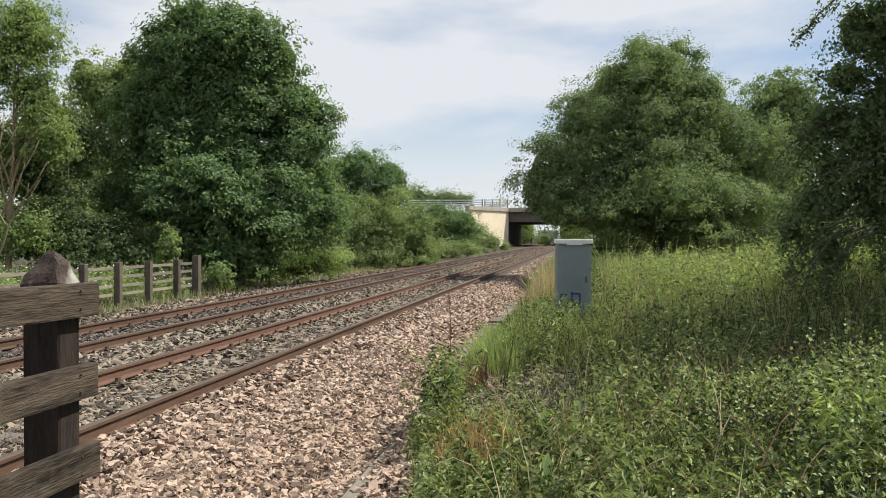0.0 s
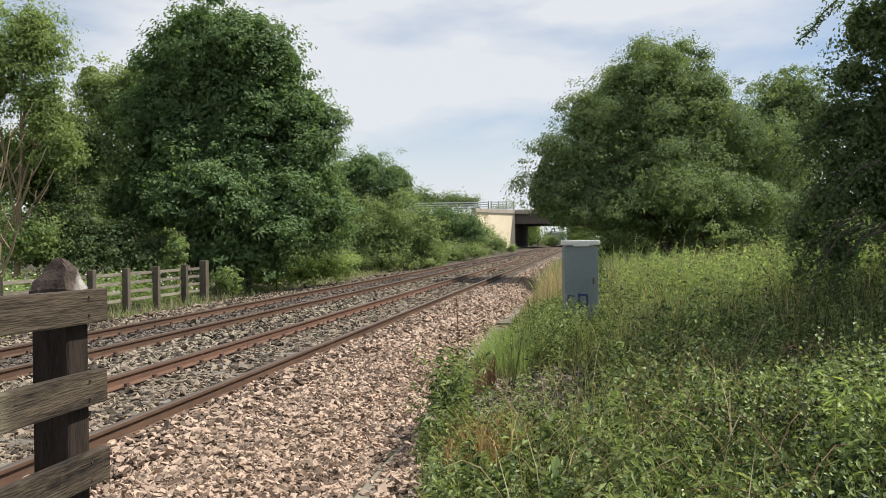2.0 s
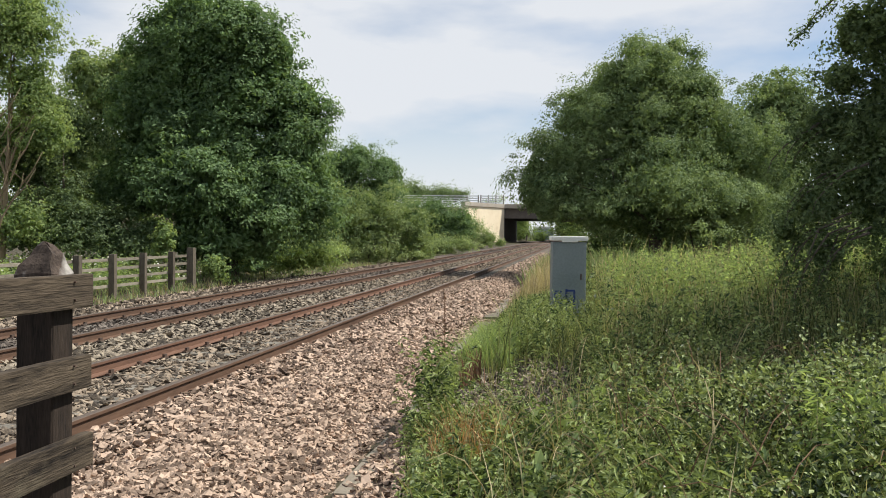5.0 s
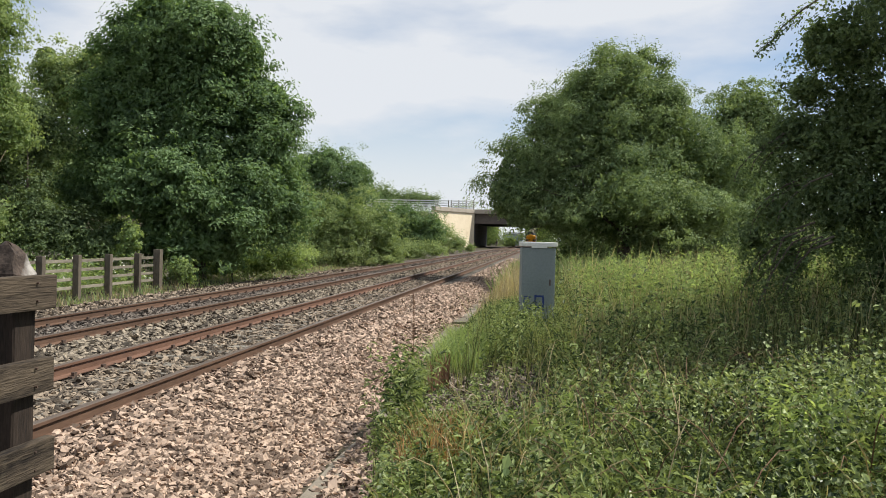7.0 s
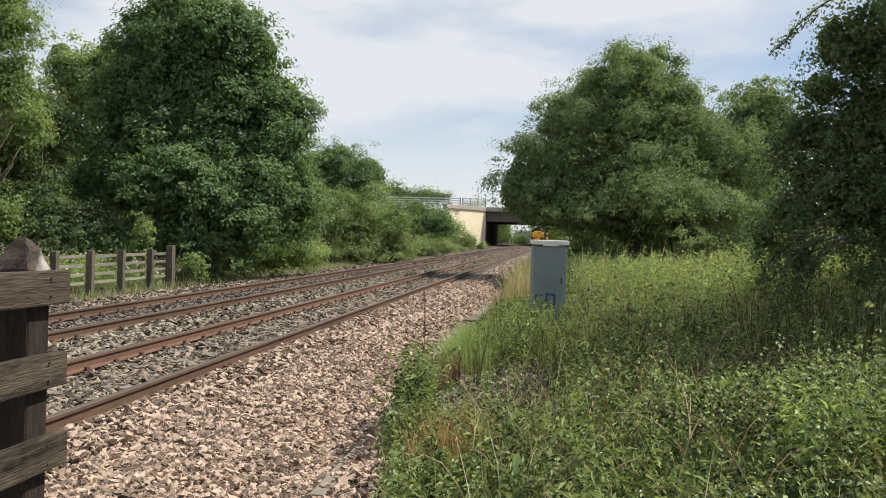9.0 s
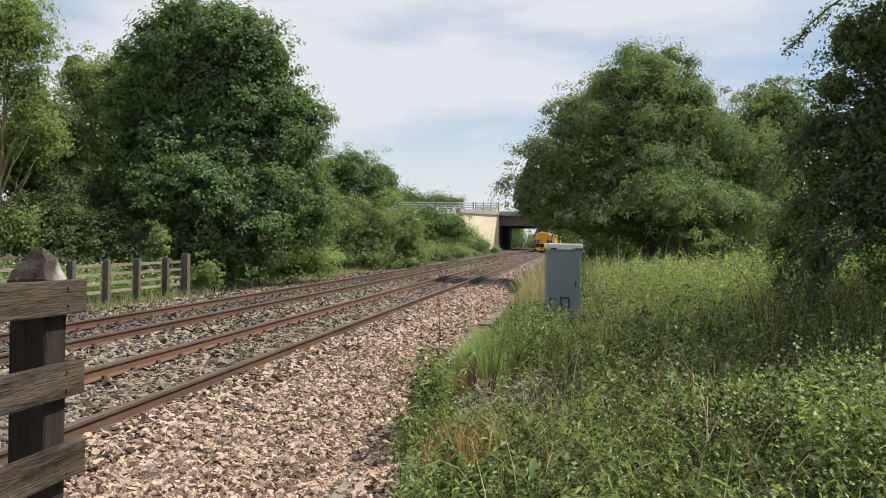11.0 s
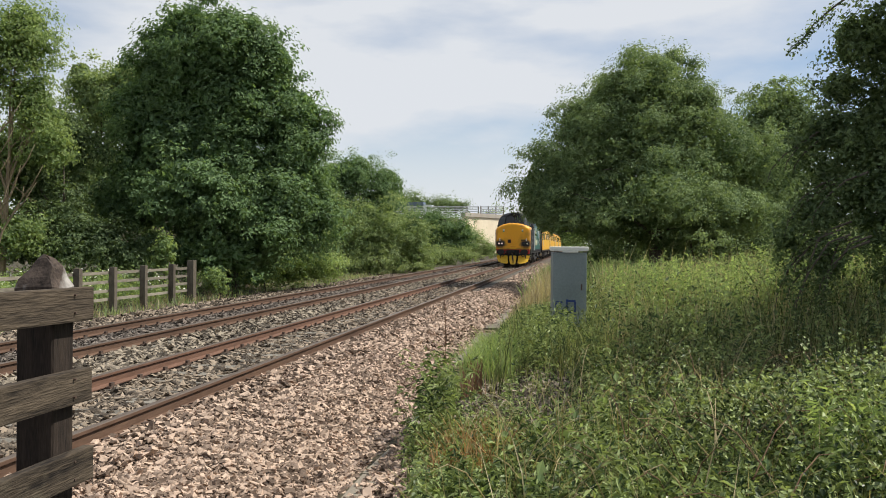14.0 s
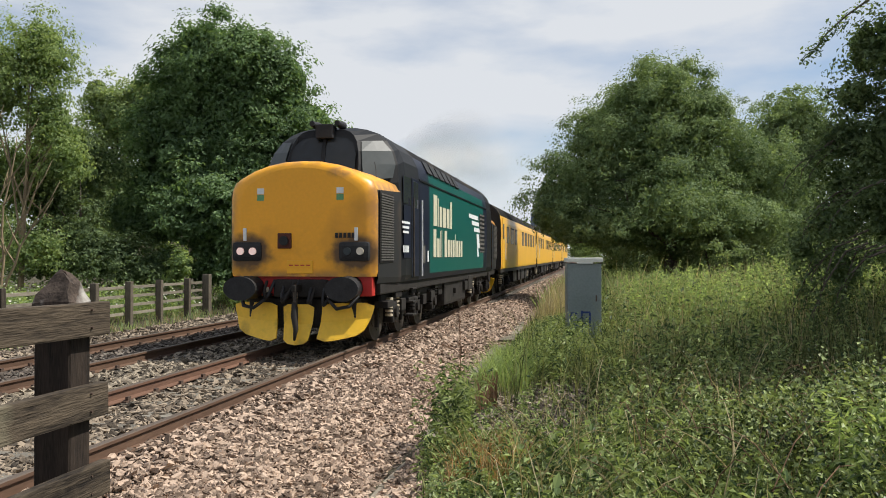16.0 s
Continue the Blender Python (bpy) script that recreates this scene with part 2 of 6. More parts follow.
def tube(bm, pts, radii, seg=7):
    """A tapered tube along pts."""
    rings = []
    for i, p in enumerate(pts):
        p = Vector(p)
        d = (Vector(pts[min(i + 1, len(pts) - 1)]) - Vector(pts[max(i - 1, 0)])).normalized()
        u = d.orthogonal().normalized()
        w = d.cross(u)
        rings.append([bm.verts.new(p + radii[i] * (math.cos(a) * u + math.sin(a) * w)) for a in [2 * math.pi * k / seg for k in range(seg)]])
    for a, b in zip(rings, rings[1:]):
        # line up the rings to avoid a twist
        off = min(range(seg), key=lambda o: sum((a[k].co - b[(k + o) % seg].co).length for k in range(seg)))
        for k in range(seg):
            bm.faces.new((a[k], a[(k + 1) % seg], b[(k + 1 + off) % seg], b[(k + off) % seg]))
    bm.faces.new(rings[-1])


# ---- ground ----
RIGHT_RAIL = -4.10
TRACK_X = (RIGHT_RAIL - 0.7525, RIGHT_RAIL - 0.7525 - 3.25)  # centre lines of the two tracks


def smoothstep(a, b, x):
    t = np.clip((x - a) / (b - a), 0, 1)
    return t * t * (3 - 2 * t)


def ground_z(x, y):
    """Height of the earth: a level formation under the line, a verge that rises to the right, a bank at the bridge."""
    x, y = np.asarray(x, float), np.asarray(y, float)
    z = -0.62 + 0 * x
    z = z + 0.18 * smoothstep(-2.4, -1.6, x) + 0.38 * smoothstep(-1.4, 1.5, x) + 0.45 * smoothstep(1.0, 6.0, x) * smoothstep(6, 12, y)
    z = z + 0.22 * smoothstep(-11.6, -13.5, x)
    bank = smoothstep(166, 185, y) * (1 - smoothstep(226, 244, y))
    z = z + 8.0 * (smoothstep(-17.0, -29.0, x) + smoothstep(4.6, 16.0, x)) * bank
    side = smoothstep(-1.8, -0.8, x) + smoothstep(-12, -14, x)
    return z + side * 0.07 * (np.sin(1.7 * x + 0.6 * y) + np.sin(0.9 * y - 1.3 * x))


def axis_steps(near, far, fine, wide):
    a = list(np.arange(near, far, fine))
    return sorted(set([-3000, -1200, -500, -200, -90, -50] + [round(v, 3) for v in a] + wide))


gx = axis_steps(-30, 16, 0.5, [24, 40, 90, 200, 500, 1200, 3000])
gy = sorted(set([-3000, -800, -200, -60, -20] + list(np.arange(-8, 60, 0.7)) + list(np.arange(60, 260, 5.0)) + [300, 400, 600, 1000, 1800, 3000]))
XX, YY = np.meshgrid(gx, gy)
gv = np.stack([XX, YY, ground_z(XX, YY)], -1).reshape(-1, 3)
nx = len(gx)
gf = [(j * nx + i, j * nx + i + 1, (j + 1) * nx + i + 1, (j + 1) * nx + i) for j in range(len(gy) - 1) for i in range(nx - 1)]
ground = tagged(mesh_ob("ground", gv, gf, M["soil"], smooth=True), "earth with thin grass beside the railway line", "ground", kind="structure")

# ballast bed: one long profile
PROFILE = [(-12.6, -0.60), (-12.2, -0.42), (-10.4, -0.30), (-9.6, -0.20), (-3.3, -0.20), (-2.9, -0.24), (-2.25, -0.50), (-1.9, -0.56)]
bed_y = sorted(set(list(np.arange(-10, 60, 1.0)) + list(np.arange(60, 640, 10.0))))
bv = [(x, y, z + (0.02 * math.sin(2.1 * y + 5 * x) if y < 60 else 0)) for y in bed_y for x, z in PROFILE]
k = len(PROFILE)
bf = [(j * k + i, j * k + i + 1, (j + 1) * k + i + 1, (j + 1) * k + i) for j in range(len(bed_y) - 1) for i in range(k - 1)]
tagged(mesh_ob("ballast_bed", bv, bf, M["ballast_bed"], smooth=True), "bed of crushed stone under both railway tracks", "ballast", kind="structure")


def bed_z(x):
    return np.interp(x, [p[0] for p in PROFILE], [p[1] for p in PROFILE])


def stones(name, n, xr, yr, size, material, label, skip=(), power=1.0, seed=1, lift=0.0, chunky=False, on_earth=False):
    """Loose angular stones over a stretch of the bed, denser towards the near end."""
    rng = np.random.default_rng(seed)
    x = rng.uniform(*xr, n)
    y = yr[0] + (yr[1] - yr[0]) * rng.uniform(0, 1, n) ** power
    keep = np.ones(n, bool)
    for a, b in skip:
        keep &= ~((x > a) & (x < b))
    x, y = x[keep], y[keep]
    n = len(x)
    if chunky:
        base = np.array([(-1, -1, -1), (1, -1, -1), (1, 1, -1), (-1, 1, -1), (-1, -1, 1), (1, -1, 1), (1, 1, 1), (-1, 1, 1)], float)
        v = base[None] * rng.uniform(0.18, 1.05, (n, 8, 3))
        faces = [(0, 3, 2, 1), (4, 5, 6, 7), (0, 1, 5, 4), (1, 2, 6, 5), (2, 3, 7, 6), (3, 0, 4, 7)]
    else:
        base = np.array([(1.25, 0, 0), (-1.25, 0, 0), (0, 1.2, 0), (0, -1.2, 0), (0, 0, 1.1), (0, 0, -1.1)], float)
        v = base[None] + rng.uniform(-0.38, 0.38, (n, 6, 3))
        faces = [(0, 2, 4), (2, 1, 4), (1, 3, 4), (3, 0, 4), (2, 0, 5), (1, 2, 5), (3, 1, 5), (0, 3, 5)]
    v = v * size * rng.uniform(0.5, 1.3, (n, 1, 1)) * rng.uniform(0.75, 1.25, (n, 1, 3)) * np.array([1.5, 0.95, 0.5])
    # lying mostly flat, turned at random
    a, b, c = rng.uniform(0, 2 * np.pi, n), rng.normal(0, 0.42, n), rng.normal(0, 0.42, n)
    v[:, :, 1], v[:, :, 2] = v[:, :, 1] * np.cos(b)[:, None] - v[:, :, 2] * np.sin(b)[:, None], v[:, :, 1] * np.sin(b)[:, None] + v[:, :, 2] * np.cos(b)[:, None]
    v[:, :, 0], v[:, :, 2] = v[:, :, 0] * np.cos(c)[:, None] - v[:, :, 2] * np.sin(c)[:, None], v[:, :, 0] * np.sin(c)[:, None] + v[:, :, 2] * np.cos(c)[:, None]
    v[:, :, 0], v[:, :, 1] = v[:, :, 0] * np.cos(a)[:, None] - v[:, :, 1] * np.sin(a)[:, None], v[:, :, 0] * np.sin(a)[:, None] + v[:, :, 1] * np.cos(a)[:, None]
    v += np.stack([x, y, (ground_z(x, y) if on_earth else bed_z(x)) + lift + rng.uniform(-0.2, 0.9, n) * size], -1)[:, None]
    ob = soup(name, v, v.shape[1], material, faces=faces)
    return tagged(ob, label, "ballast", kind="stuff")


R0, R1, R2, R3 = RIGHT_RAIL, RIGHT_RAIL - 1.505, RIGHT_RAIL - 3.25, RIGHT_RAIL - 4.755
stones("ballast_stones", 28000, (-3.62, -1.72), (4.2, 14), 0.031, M["stone_pink"], "fresh pink crushed stone on the track shoulder", power=1.3, seed=2, chunky=True)
stones("spilt_stones", 2600, (-1.8, -1.05), (4.8, 9.0), 0.034, M["stone_pink"], "crushed stone spilt on the edge of the verge", seed=22, chunky=True, on_earth=True)
stones("spilt_stones", 2400, (-1.5, -0.1), (9.3, 13.0), 0.034, M["stone_pale"], "brown stones in a bare patch of the verge", seed=23, chunky=True, on_earth=True)
stones("ballast_stones", 20000, (-3.62, -1.72), (13, 40), 0.038, M["stone_pink"], "pink crushed stone further along the shoulder", power=1.2, seed=12)
stones("ballast_stones", 4000, (-3.62, -1.72), (38, 80), 0.05, M["stone_pink"], "pink crushed stone far along the shoulder", power=1.2, seed=13)
stones("ballast_stones", 5200, (R0 + 0.085, -3.45), (4.6, 30), 0.034, M["stone_pink"], "pink crushed stone heaped against the rail", power=1.5, seed=24, lift=0.055, chunky=True)
stones("ballast_stones", 6000, (R0 + 0.1, -3.5), (3.0, 34), 0.034, M["stone_brown"], "brown stained crushed stone along the rail", power=1.6, seed=3, lift=-0.01)
stones("ballast_stones", 19000, (R1 + 0.1, R0 - 0.1), (4.0, 50), 0.033, M["stone_grey"], "grey crushed stone between the rails", power=1.7, seed=4, lift=0.002)
stones("ballast_stones", 5000, (R1 + 0.1, R0 - 0.1), (42, 130), 0.055, M["stone_grey"], "grey crushed stone between the far rails", power=1.5, seed=14, lift=0.01)
stones("ballast_stones", 5000, (R2 + 0.1, R1 - 0.1), (50, 140), 0.06, M["stone_grey"], "crushed stone between the far tracks", power=1.5, seed=15, lift=0.01)
stones("ballast_stones", 4000, (R3 + 0.1, R2 - 0.1), (50, 140), 0.06, M["stone_brown"], "brown crushed stone far along the line", power=1.5, seed=16, lift=0.01)
stones("ballast_stones", 17000, (R2 + 0.1, R1 - 0.1), (5.0, 60), 0.040, M["stone_pale"], "pale crushed stone between the two tracks", power=1.5, seed=5, lift=0.015)
stones("ballast_stones", 10000, (R3 + 0.1, R2 - 0.1), (7.0, 55), 0.036, M["stone_brown"], "brown crushed stone between the rails", power=1.4, seed=6, lift=0.01)
stones("ballast_stones", 11000, (-12.3, R3 - 0.1), (7.0, 60), 0.043, M["stone_grey"], "grey crushed stone on the far shoulder", power=1.3, seed=7)


# ---- tracks ----
def rail(x, parent, web):
    """Flat-bottom rail, rusty web and foot under a worn head."""
    prof = [(-0.07, -0.159), (0.07, -0.159), (0.07, -0.148), (0.012, -0.128), (0.010, -0.045), (0.035, -0.034), (0.035, -0.006), (0.028, 0.0), (-0.028, 0.0), (-0.035, -0.006), (-0.035, -0.034), (-0.010, -0.045), (-0.012, -0.128), (-0.07, -0.148)]
    ys = [-12.0, 60.0, 200.0, 640.0]
    n = len(prof)
    v = [(x + px, y, pz) for y in ys for px, pz in prof]
    f, ix = [], []
    for j in range(len(ys) - 1):
        for i in range(n):
            f.append((j * n + i, j * n + (i + 1) % n, (j + 1) * n + (i + 1) % n, (j + 1) * n + i))
            ix.append(1 if i in (6, 7, 8) else 0)
    return mesh_ob("rail", v, f, None, parent, mats=[web, M["rail_head"]], idx=ix)


def sleeper_mesh(w, h, l, name):
    bm = bmesh.new()
    add_box(bm, (0, 0, -h / 2), (w, l, h), 0.012)
    me = bpy.data.meshes.new(name)
    bm.to_mesh(me)
    bm.free()
    me.materials.append(M["sleeper"])
    return me


def clip_mesh():
    bm = bmesh.new()
    add_box(bm, (0, 0, 0.012), (0.26, 0.16, 0.03))
    for s in (-1, 1):
        add_box(bm, (s * 0.105, 0, 0.045), (0.035, 0.07, 0.05))
    me = bpy.data.meshes.new("rail_clip")
    bm.to_mesh(me)
    bm.free()
    me.materials.append(M["clip"])
    return me


SLEEPER, CLIP = sleeper_mesh(2.55, 0.14, 0.25, "sleeper"), clip_mesh()
for ti, cx in enumerate(TRACK_X):
    track = tagged(empty("railway_track"), "railway track of rusty steel rails on concrete sleepers in ballast", "railway track", "the two tracks of the line", "structure")
    rail(cx + 0.7525, track, M["rail_rust"])
    rail(cx - 0.7525, track, M["rail_rust_bright"] if ti == 0 else M["rail_rust"])
    rng = random.Random(5 + ti)
    for i in range(128):
        y = -9.7 + 0.65 * i
        s = new("sleeper", SLEEPER)
        s.parent, s.location = track, (cx, y + rng.uniform(-0.02, 0.02), -0.172)
        s.rotation_euler = (0, 0, radians(rng.uniform(-0.6, 0.6)))
        if 2 < y < 40:
            for sx in (-0.7525, 0.7525):
                c = new("rail_clip", CLIP)
                c.parent, c.location = track, (cx + sx, y, -0.175)


# ---- trees and bushes ----
LEAF_FACES = [(0, 1, 2), (0, 2, 3)]


def leaves_at(rng, centres, normals, size, lean=0.7, broad=0.33):
    """Folded diamond leaves at the given centres, facing roughly along the normals."""
    n = len(centres)
    nn = normals + rng.normal(scale=lean, size=(n, 3))
    nn /= np.linalg.norm(nn, axis=1, keepdims=True)
    t = np.cross(nn, rng.normal(size=(n, 3)))
    t /= np.linalg.norm(t, axis=1, keepdims=True) + 1e-9
    b = np.cross(nn, t)
    s = (size * rng.uniform(0.6, 1.35, n))[:, None]
    v = np.stack([centres - t * s * 0.6, centres + b * s * broad + nn * s * 0.1, centres + t * s * 0.6 - nn * s * 0.12, centres - b * s * broad + nn * s * 0.1], 1)
    return v


def tree(name, base, lobes, leaf, n, size, clump, label, category, bark, trunk, seed, limbs, droop):
    """A tapered trunk with limbs to the crown's lobes, and a crown of leaf sprays with an uneven outline and gaps."""
    rng = np.random.default_rng(seed)
    gz = float(ground_z(base[0], base[1]))
    top = tagged(empty(name, pose(base[0], base[1], gz - 0.05)), label, category)
    L = np.array(lobes)
    L[:, 2] -= gz - 0.05
    bm = bmesh.new()
    h = float((L[:, 2] + 0.3 * L[:, 5]).max())
    tx, ty = float(L[:, 0].mean()), float(L[:, 1].mean())
    pts = [(tx * q * 0.5 + 0.1 * math.sin(5 * q + seed), ty * q * 0.5 + 0.1 * math.cos(4 * q + seed), h * q) for q in (0, 0.08, 0.2, 0.4, 0.6, 0.8, 0.95)]
    tube(bm, pts, [trunk * w for w in (1.35, 1.05, 0.9, 0.7, 0.5, 0.28, 0.08)], 9)
    order = sorted(range(len(lobes)), key=lambda i: -L[i, 3])
    for j in range(limbs):
        lo = L[order[j % len(order)]]
        q = rng.uniform(0.12, 0.55)
        a = Vector((tx * q * 0.5, ty * q * 0.5, h * q))
        e = Vector((lo[0] + rng.uniform(-0.6, 0.6) * lo[3], lo[1] + rng.uniform(-0.6, 0.6) * lo[4], max(0.4, lo[2] + rng.uniform(-0.3, 0.8) * lo[5])))
        mid = a.lerp(e, 0.5) + Vector((rng.uniform(-0.2, 0.2), rng.uniform(-0.2, 0.2), 0.1 * (e - a).length))
        w = trunk * rng.uniform(0.25, 0.45)
        tube(bm, [a, a.lerp(mid, 0.55), mid, mid.lerp(e, 0.6), e], [w, w * 0.85, w * 0.65, w * 0.4, w * 0.12], 6)
        for _ in range(2):
            e2 = mid.lerp(e, 0.5) + Vector(rng.normal(size=3)) * 0.35 * float(lo[3])
            tube(bm, [mid, mid.lerp(e2, 0.6) + Vector((0, 0, 0.1)), e2], [w * 0.45, w * 0.3, w * 0.06], 5)
    part("trunk", bm, bark, top, smooth=True)
    per = 34
    nc = max(8, n // per)
    weight = (L[:, 3] * L[:, 5]) ** 0.9
    which = rng.choice(len(L), nc, p=weight / weight.sum())
    d = rng.normal(size=(nc, 3))
    d /= np.linalg.norm(d, axis=1, keepdims=True)
    bumpy = 0.10 * (np.sin(5.1 * d[:, 0] + which) + np.sin(6.3 * d[:, 1] + 2 * which) + np.sin(5.7 * d[:, 2] + 3 * which))
    r = np.where(rng.uniform(0, 1, nc) < 0.24, rng.uniform(0.3, 0.8, nc), rng.normal(0.90, 0.10, nc)) + bumpy * 0.8
    c = L[which, :3] + d * r[:, None] * L[which, 3:6]
    ok = c[:, 2] > 0.15
    c, d, which = c[ok], d[ok], which[ok]
    # drop sprays buried deep inside another lobe
    buried = np.zeros(len(c), bool)
    for i in range(len(L)):
        q = ((c - L[i, :3]) / L[i, 3:6])
        buried |= ((q ** 2).sum(1) < 0.3) & (which != i)
    c, d = c[~buried], d[~buried]
    if n >= 30000 and droop == 0:
        # most sprays gather on rounded boughs that face up and out, with dark gaps between
        nb = max(10, len(c) // 22)
        R = 3.3 * clump
        bc, bd = c[:nb] - d[:nb] * R * 0.75, d[:nb]
        pick = rng.integers(0, nb, len(c))
        u = rng.normal(size=(len(c), 3)) * 0.5 + 0.7 * bd[pick] + np.array([0, 0, 0.6])
        u /= np.linalg.norm(u, axis=1, keepdims=True)
        on = (rng.uniform(0, 1, len(c)) < 0.74) & (np.arange(len(c)) >= nb)
        spot = bc[pick] + u * (R * rng.uniform(0.8, 1.08, len(c)) * (0.65 + 0.7 * (pick % 7) / 6))[:, None] * np.array([1, 1, 0.8])
        c, d = np.where(on[:, None], spot, c), np.where(on[:, None], u, d)
    cs = clump * rng.uniform(0.6, 1.5, len(c))
    off = rng.normal(size=(len(c), per, 3))
    off *= (rng.uniform(0, 1, (len(c), per)) ** 0.45 * 1.5 / np.linalg.norm(off, axis=2))[:, :, None] * cs[:, None, None] * np.array([1, 1, 0.62])
    off += d[:, None, :] * (rng.uniform(-0.2, 1.1, (len(c), per)) * cs[:, None])[:, :, None] * 0.9
    off[:, :, 2] -= droop * np.abs(rng.normal(size=(len(c), per))) * cs[:, None]
    pos = (c[:, None] + off).reshape(-1, 3)
    pos[:, 2] = np.maximum(pos[:, 2], 0.06)
    # leaves face out of their spray, so that each spray has a lit and a shaded side
    away = off / (np.linalg.norm(off, axis=2, keepdims=True) + 1e-6)
    nor = (0.75 * away + 0.35 * d[:, None, :] + np.array([0, 0, 0.4])).reshape(-1, 3)
    soup("crown", leaves_at(rng, pos, nor, size, 0.34), 4, leaf, top, LEAF_FACES)
    # larger shaded leaves deep in the crown
    ni = n // 2
    wi = rng.choice(len(L), ni, p=weight / weight.sum())
    di = rng.normal(size=(ni, 3))
    di /= np.linalg.norm(di, axis=1, keepdims=True)
    inner = L[wi, :3] + di * (0.70 * rng.uniform(0, 1, ni) ** 0.4)[:, None] * L[wi, 3:6]
    inner[:, 2] = np.maximum(inner[:, 2], 0.1)
    soup("inner_leaves", leaves_at(rng, inner, di, size * 1.6, 0.8), 4, leaf, top, LEAF_FACES)
    return top


tree("sycamore_tree", (-13.98, 32.12), [(-1.7, -0.2, 9.8, 2.0, 1.9, 1.85), (-2.7, 0.0, 8.6, 1.6, 1.6, 1.6), (0.2, 0.0, 9.3, 1.8, 1.8, 1.9), (1.5, 0.2, 8.6, 1.25, 1.3, 1.7), (2.5, 0.4, 6.7, 1.4, 1.4, 1.6), (-0.1, 0.0, 7.0, 2.8, 2.3, 2.3), (-2.6, -0.4, 6.0, 2.5, 2.1, 2.4), (2.4, 0.3, 4.6, 1.6, 1.5, 1.9), (-0.9, -2.1, 3.3, 2.5, 2.0, 2.1), (1.7, -1.2, 2.5, 2.3, 1.9, 1.9), (-3.8, -0.6, 3.7, 1.85, 1.5, 2.5), (3.1, 0.4, 2.6, 1.0, 0.9, 1.6), (-0.03, -1.02, 1.15, 3.3, 2.69, 1.1), (-0.3, -0.6, 5.2, 2.0, 1.7, 1.4), (0.9, -0.4, 4.3, 1.7, 1.4, 1.4), (-3.8, 0.4, 7.0, 1.6, 1.4, 1.8)], M["leaf_sycamore"], 125000, 0.135, 0.26, "tall broad sycamore in dense dark green leaf", "tree", M["bark"], 0.3, 11, 7, 0.0)
tree("willow_tree", (3.31, 37.07), [(-0.5, 0.2, 6.0, 3.5, 3.6, 4.2), (-2.6, -0.2, 5.6, 2.6, 2.6, 2.9), (-4.2, -0.5, 4.5, 2.0, 2.2, 2.0), (2.4, 0.3, 5.7, 2.6, 2.7, 2.6), (4.0, 0.6, 4.7, 1.9, 2.3, 2.1), (5.1, 0.8, 3.5, 1.25, 1.6, 1.4), (0.2, -2.5, 3.5, 2.7, 3.1, 1.8), (-2.5, -1.5, 2.9, 2.2, 2.4, 1.45), (2.9, -1.6, 2.9, 2.3, 2.6, 1.6), (-5.1, -0.8, 3.65, 1.25, 1.4, 1.6), (-4.4, -0.8, 2.75, 1.3, 1.4, 0.95), (0.4, 0.8, 2.6, 4.2, 2.0, 1.6), (-0.3, 0.0, 8.6, 1.9, 2.0, 1.8), (-1.7, -0.1, 8.0, 1.6, 1.7, 1.6), (-3.3, -0.3, 6.9, 1.3, 1.5, 1.3), (1.2, 0.2, 7.6, 1.6, 1.8, 1.5)], M["leaf_willow"], 165000, 0.092, 0.225, "large rounded willow overhanging the line, grey-green leaves", "tree", M["bark"], 0.28, 12, 7, 0.0)
tree("ash_tree", (11.98, 52.74), [(-0.17, -0.03, 9.95, 1.87, 1.5, 1.87), (-1.34, -0.23, 8.76, 1.36, 1.09, 1.7), (1.01, 0.17, 8.08, 1.7, 1.36, 2.72), (0.0, 0.0, 5.7, 2.38, 1.9, 2.72)], M["leaf_willow"], 16000, 0.15, 0.3, "smaller tree standing behind the willow", "tree", M["bark"], 0.22, 13, 7, 0.0)
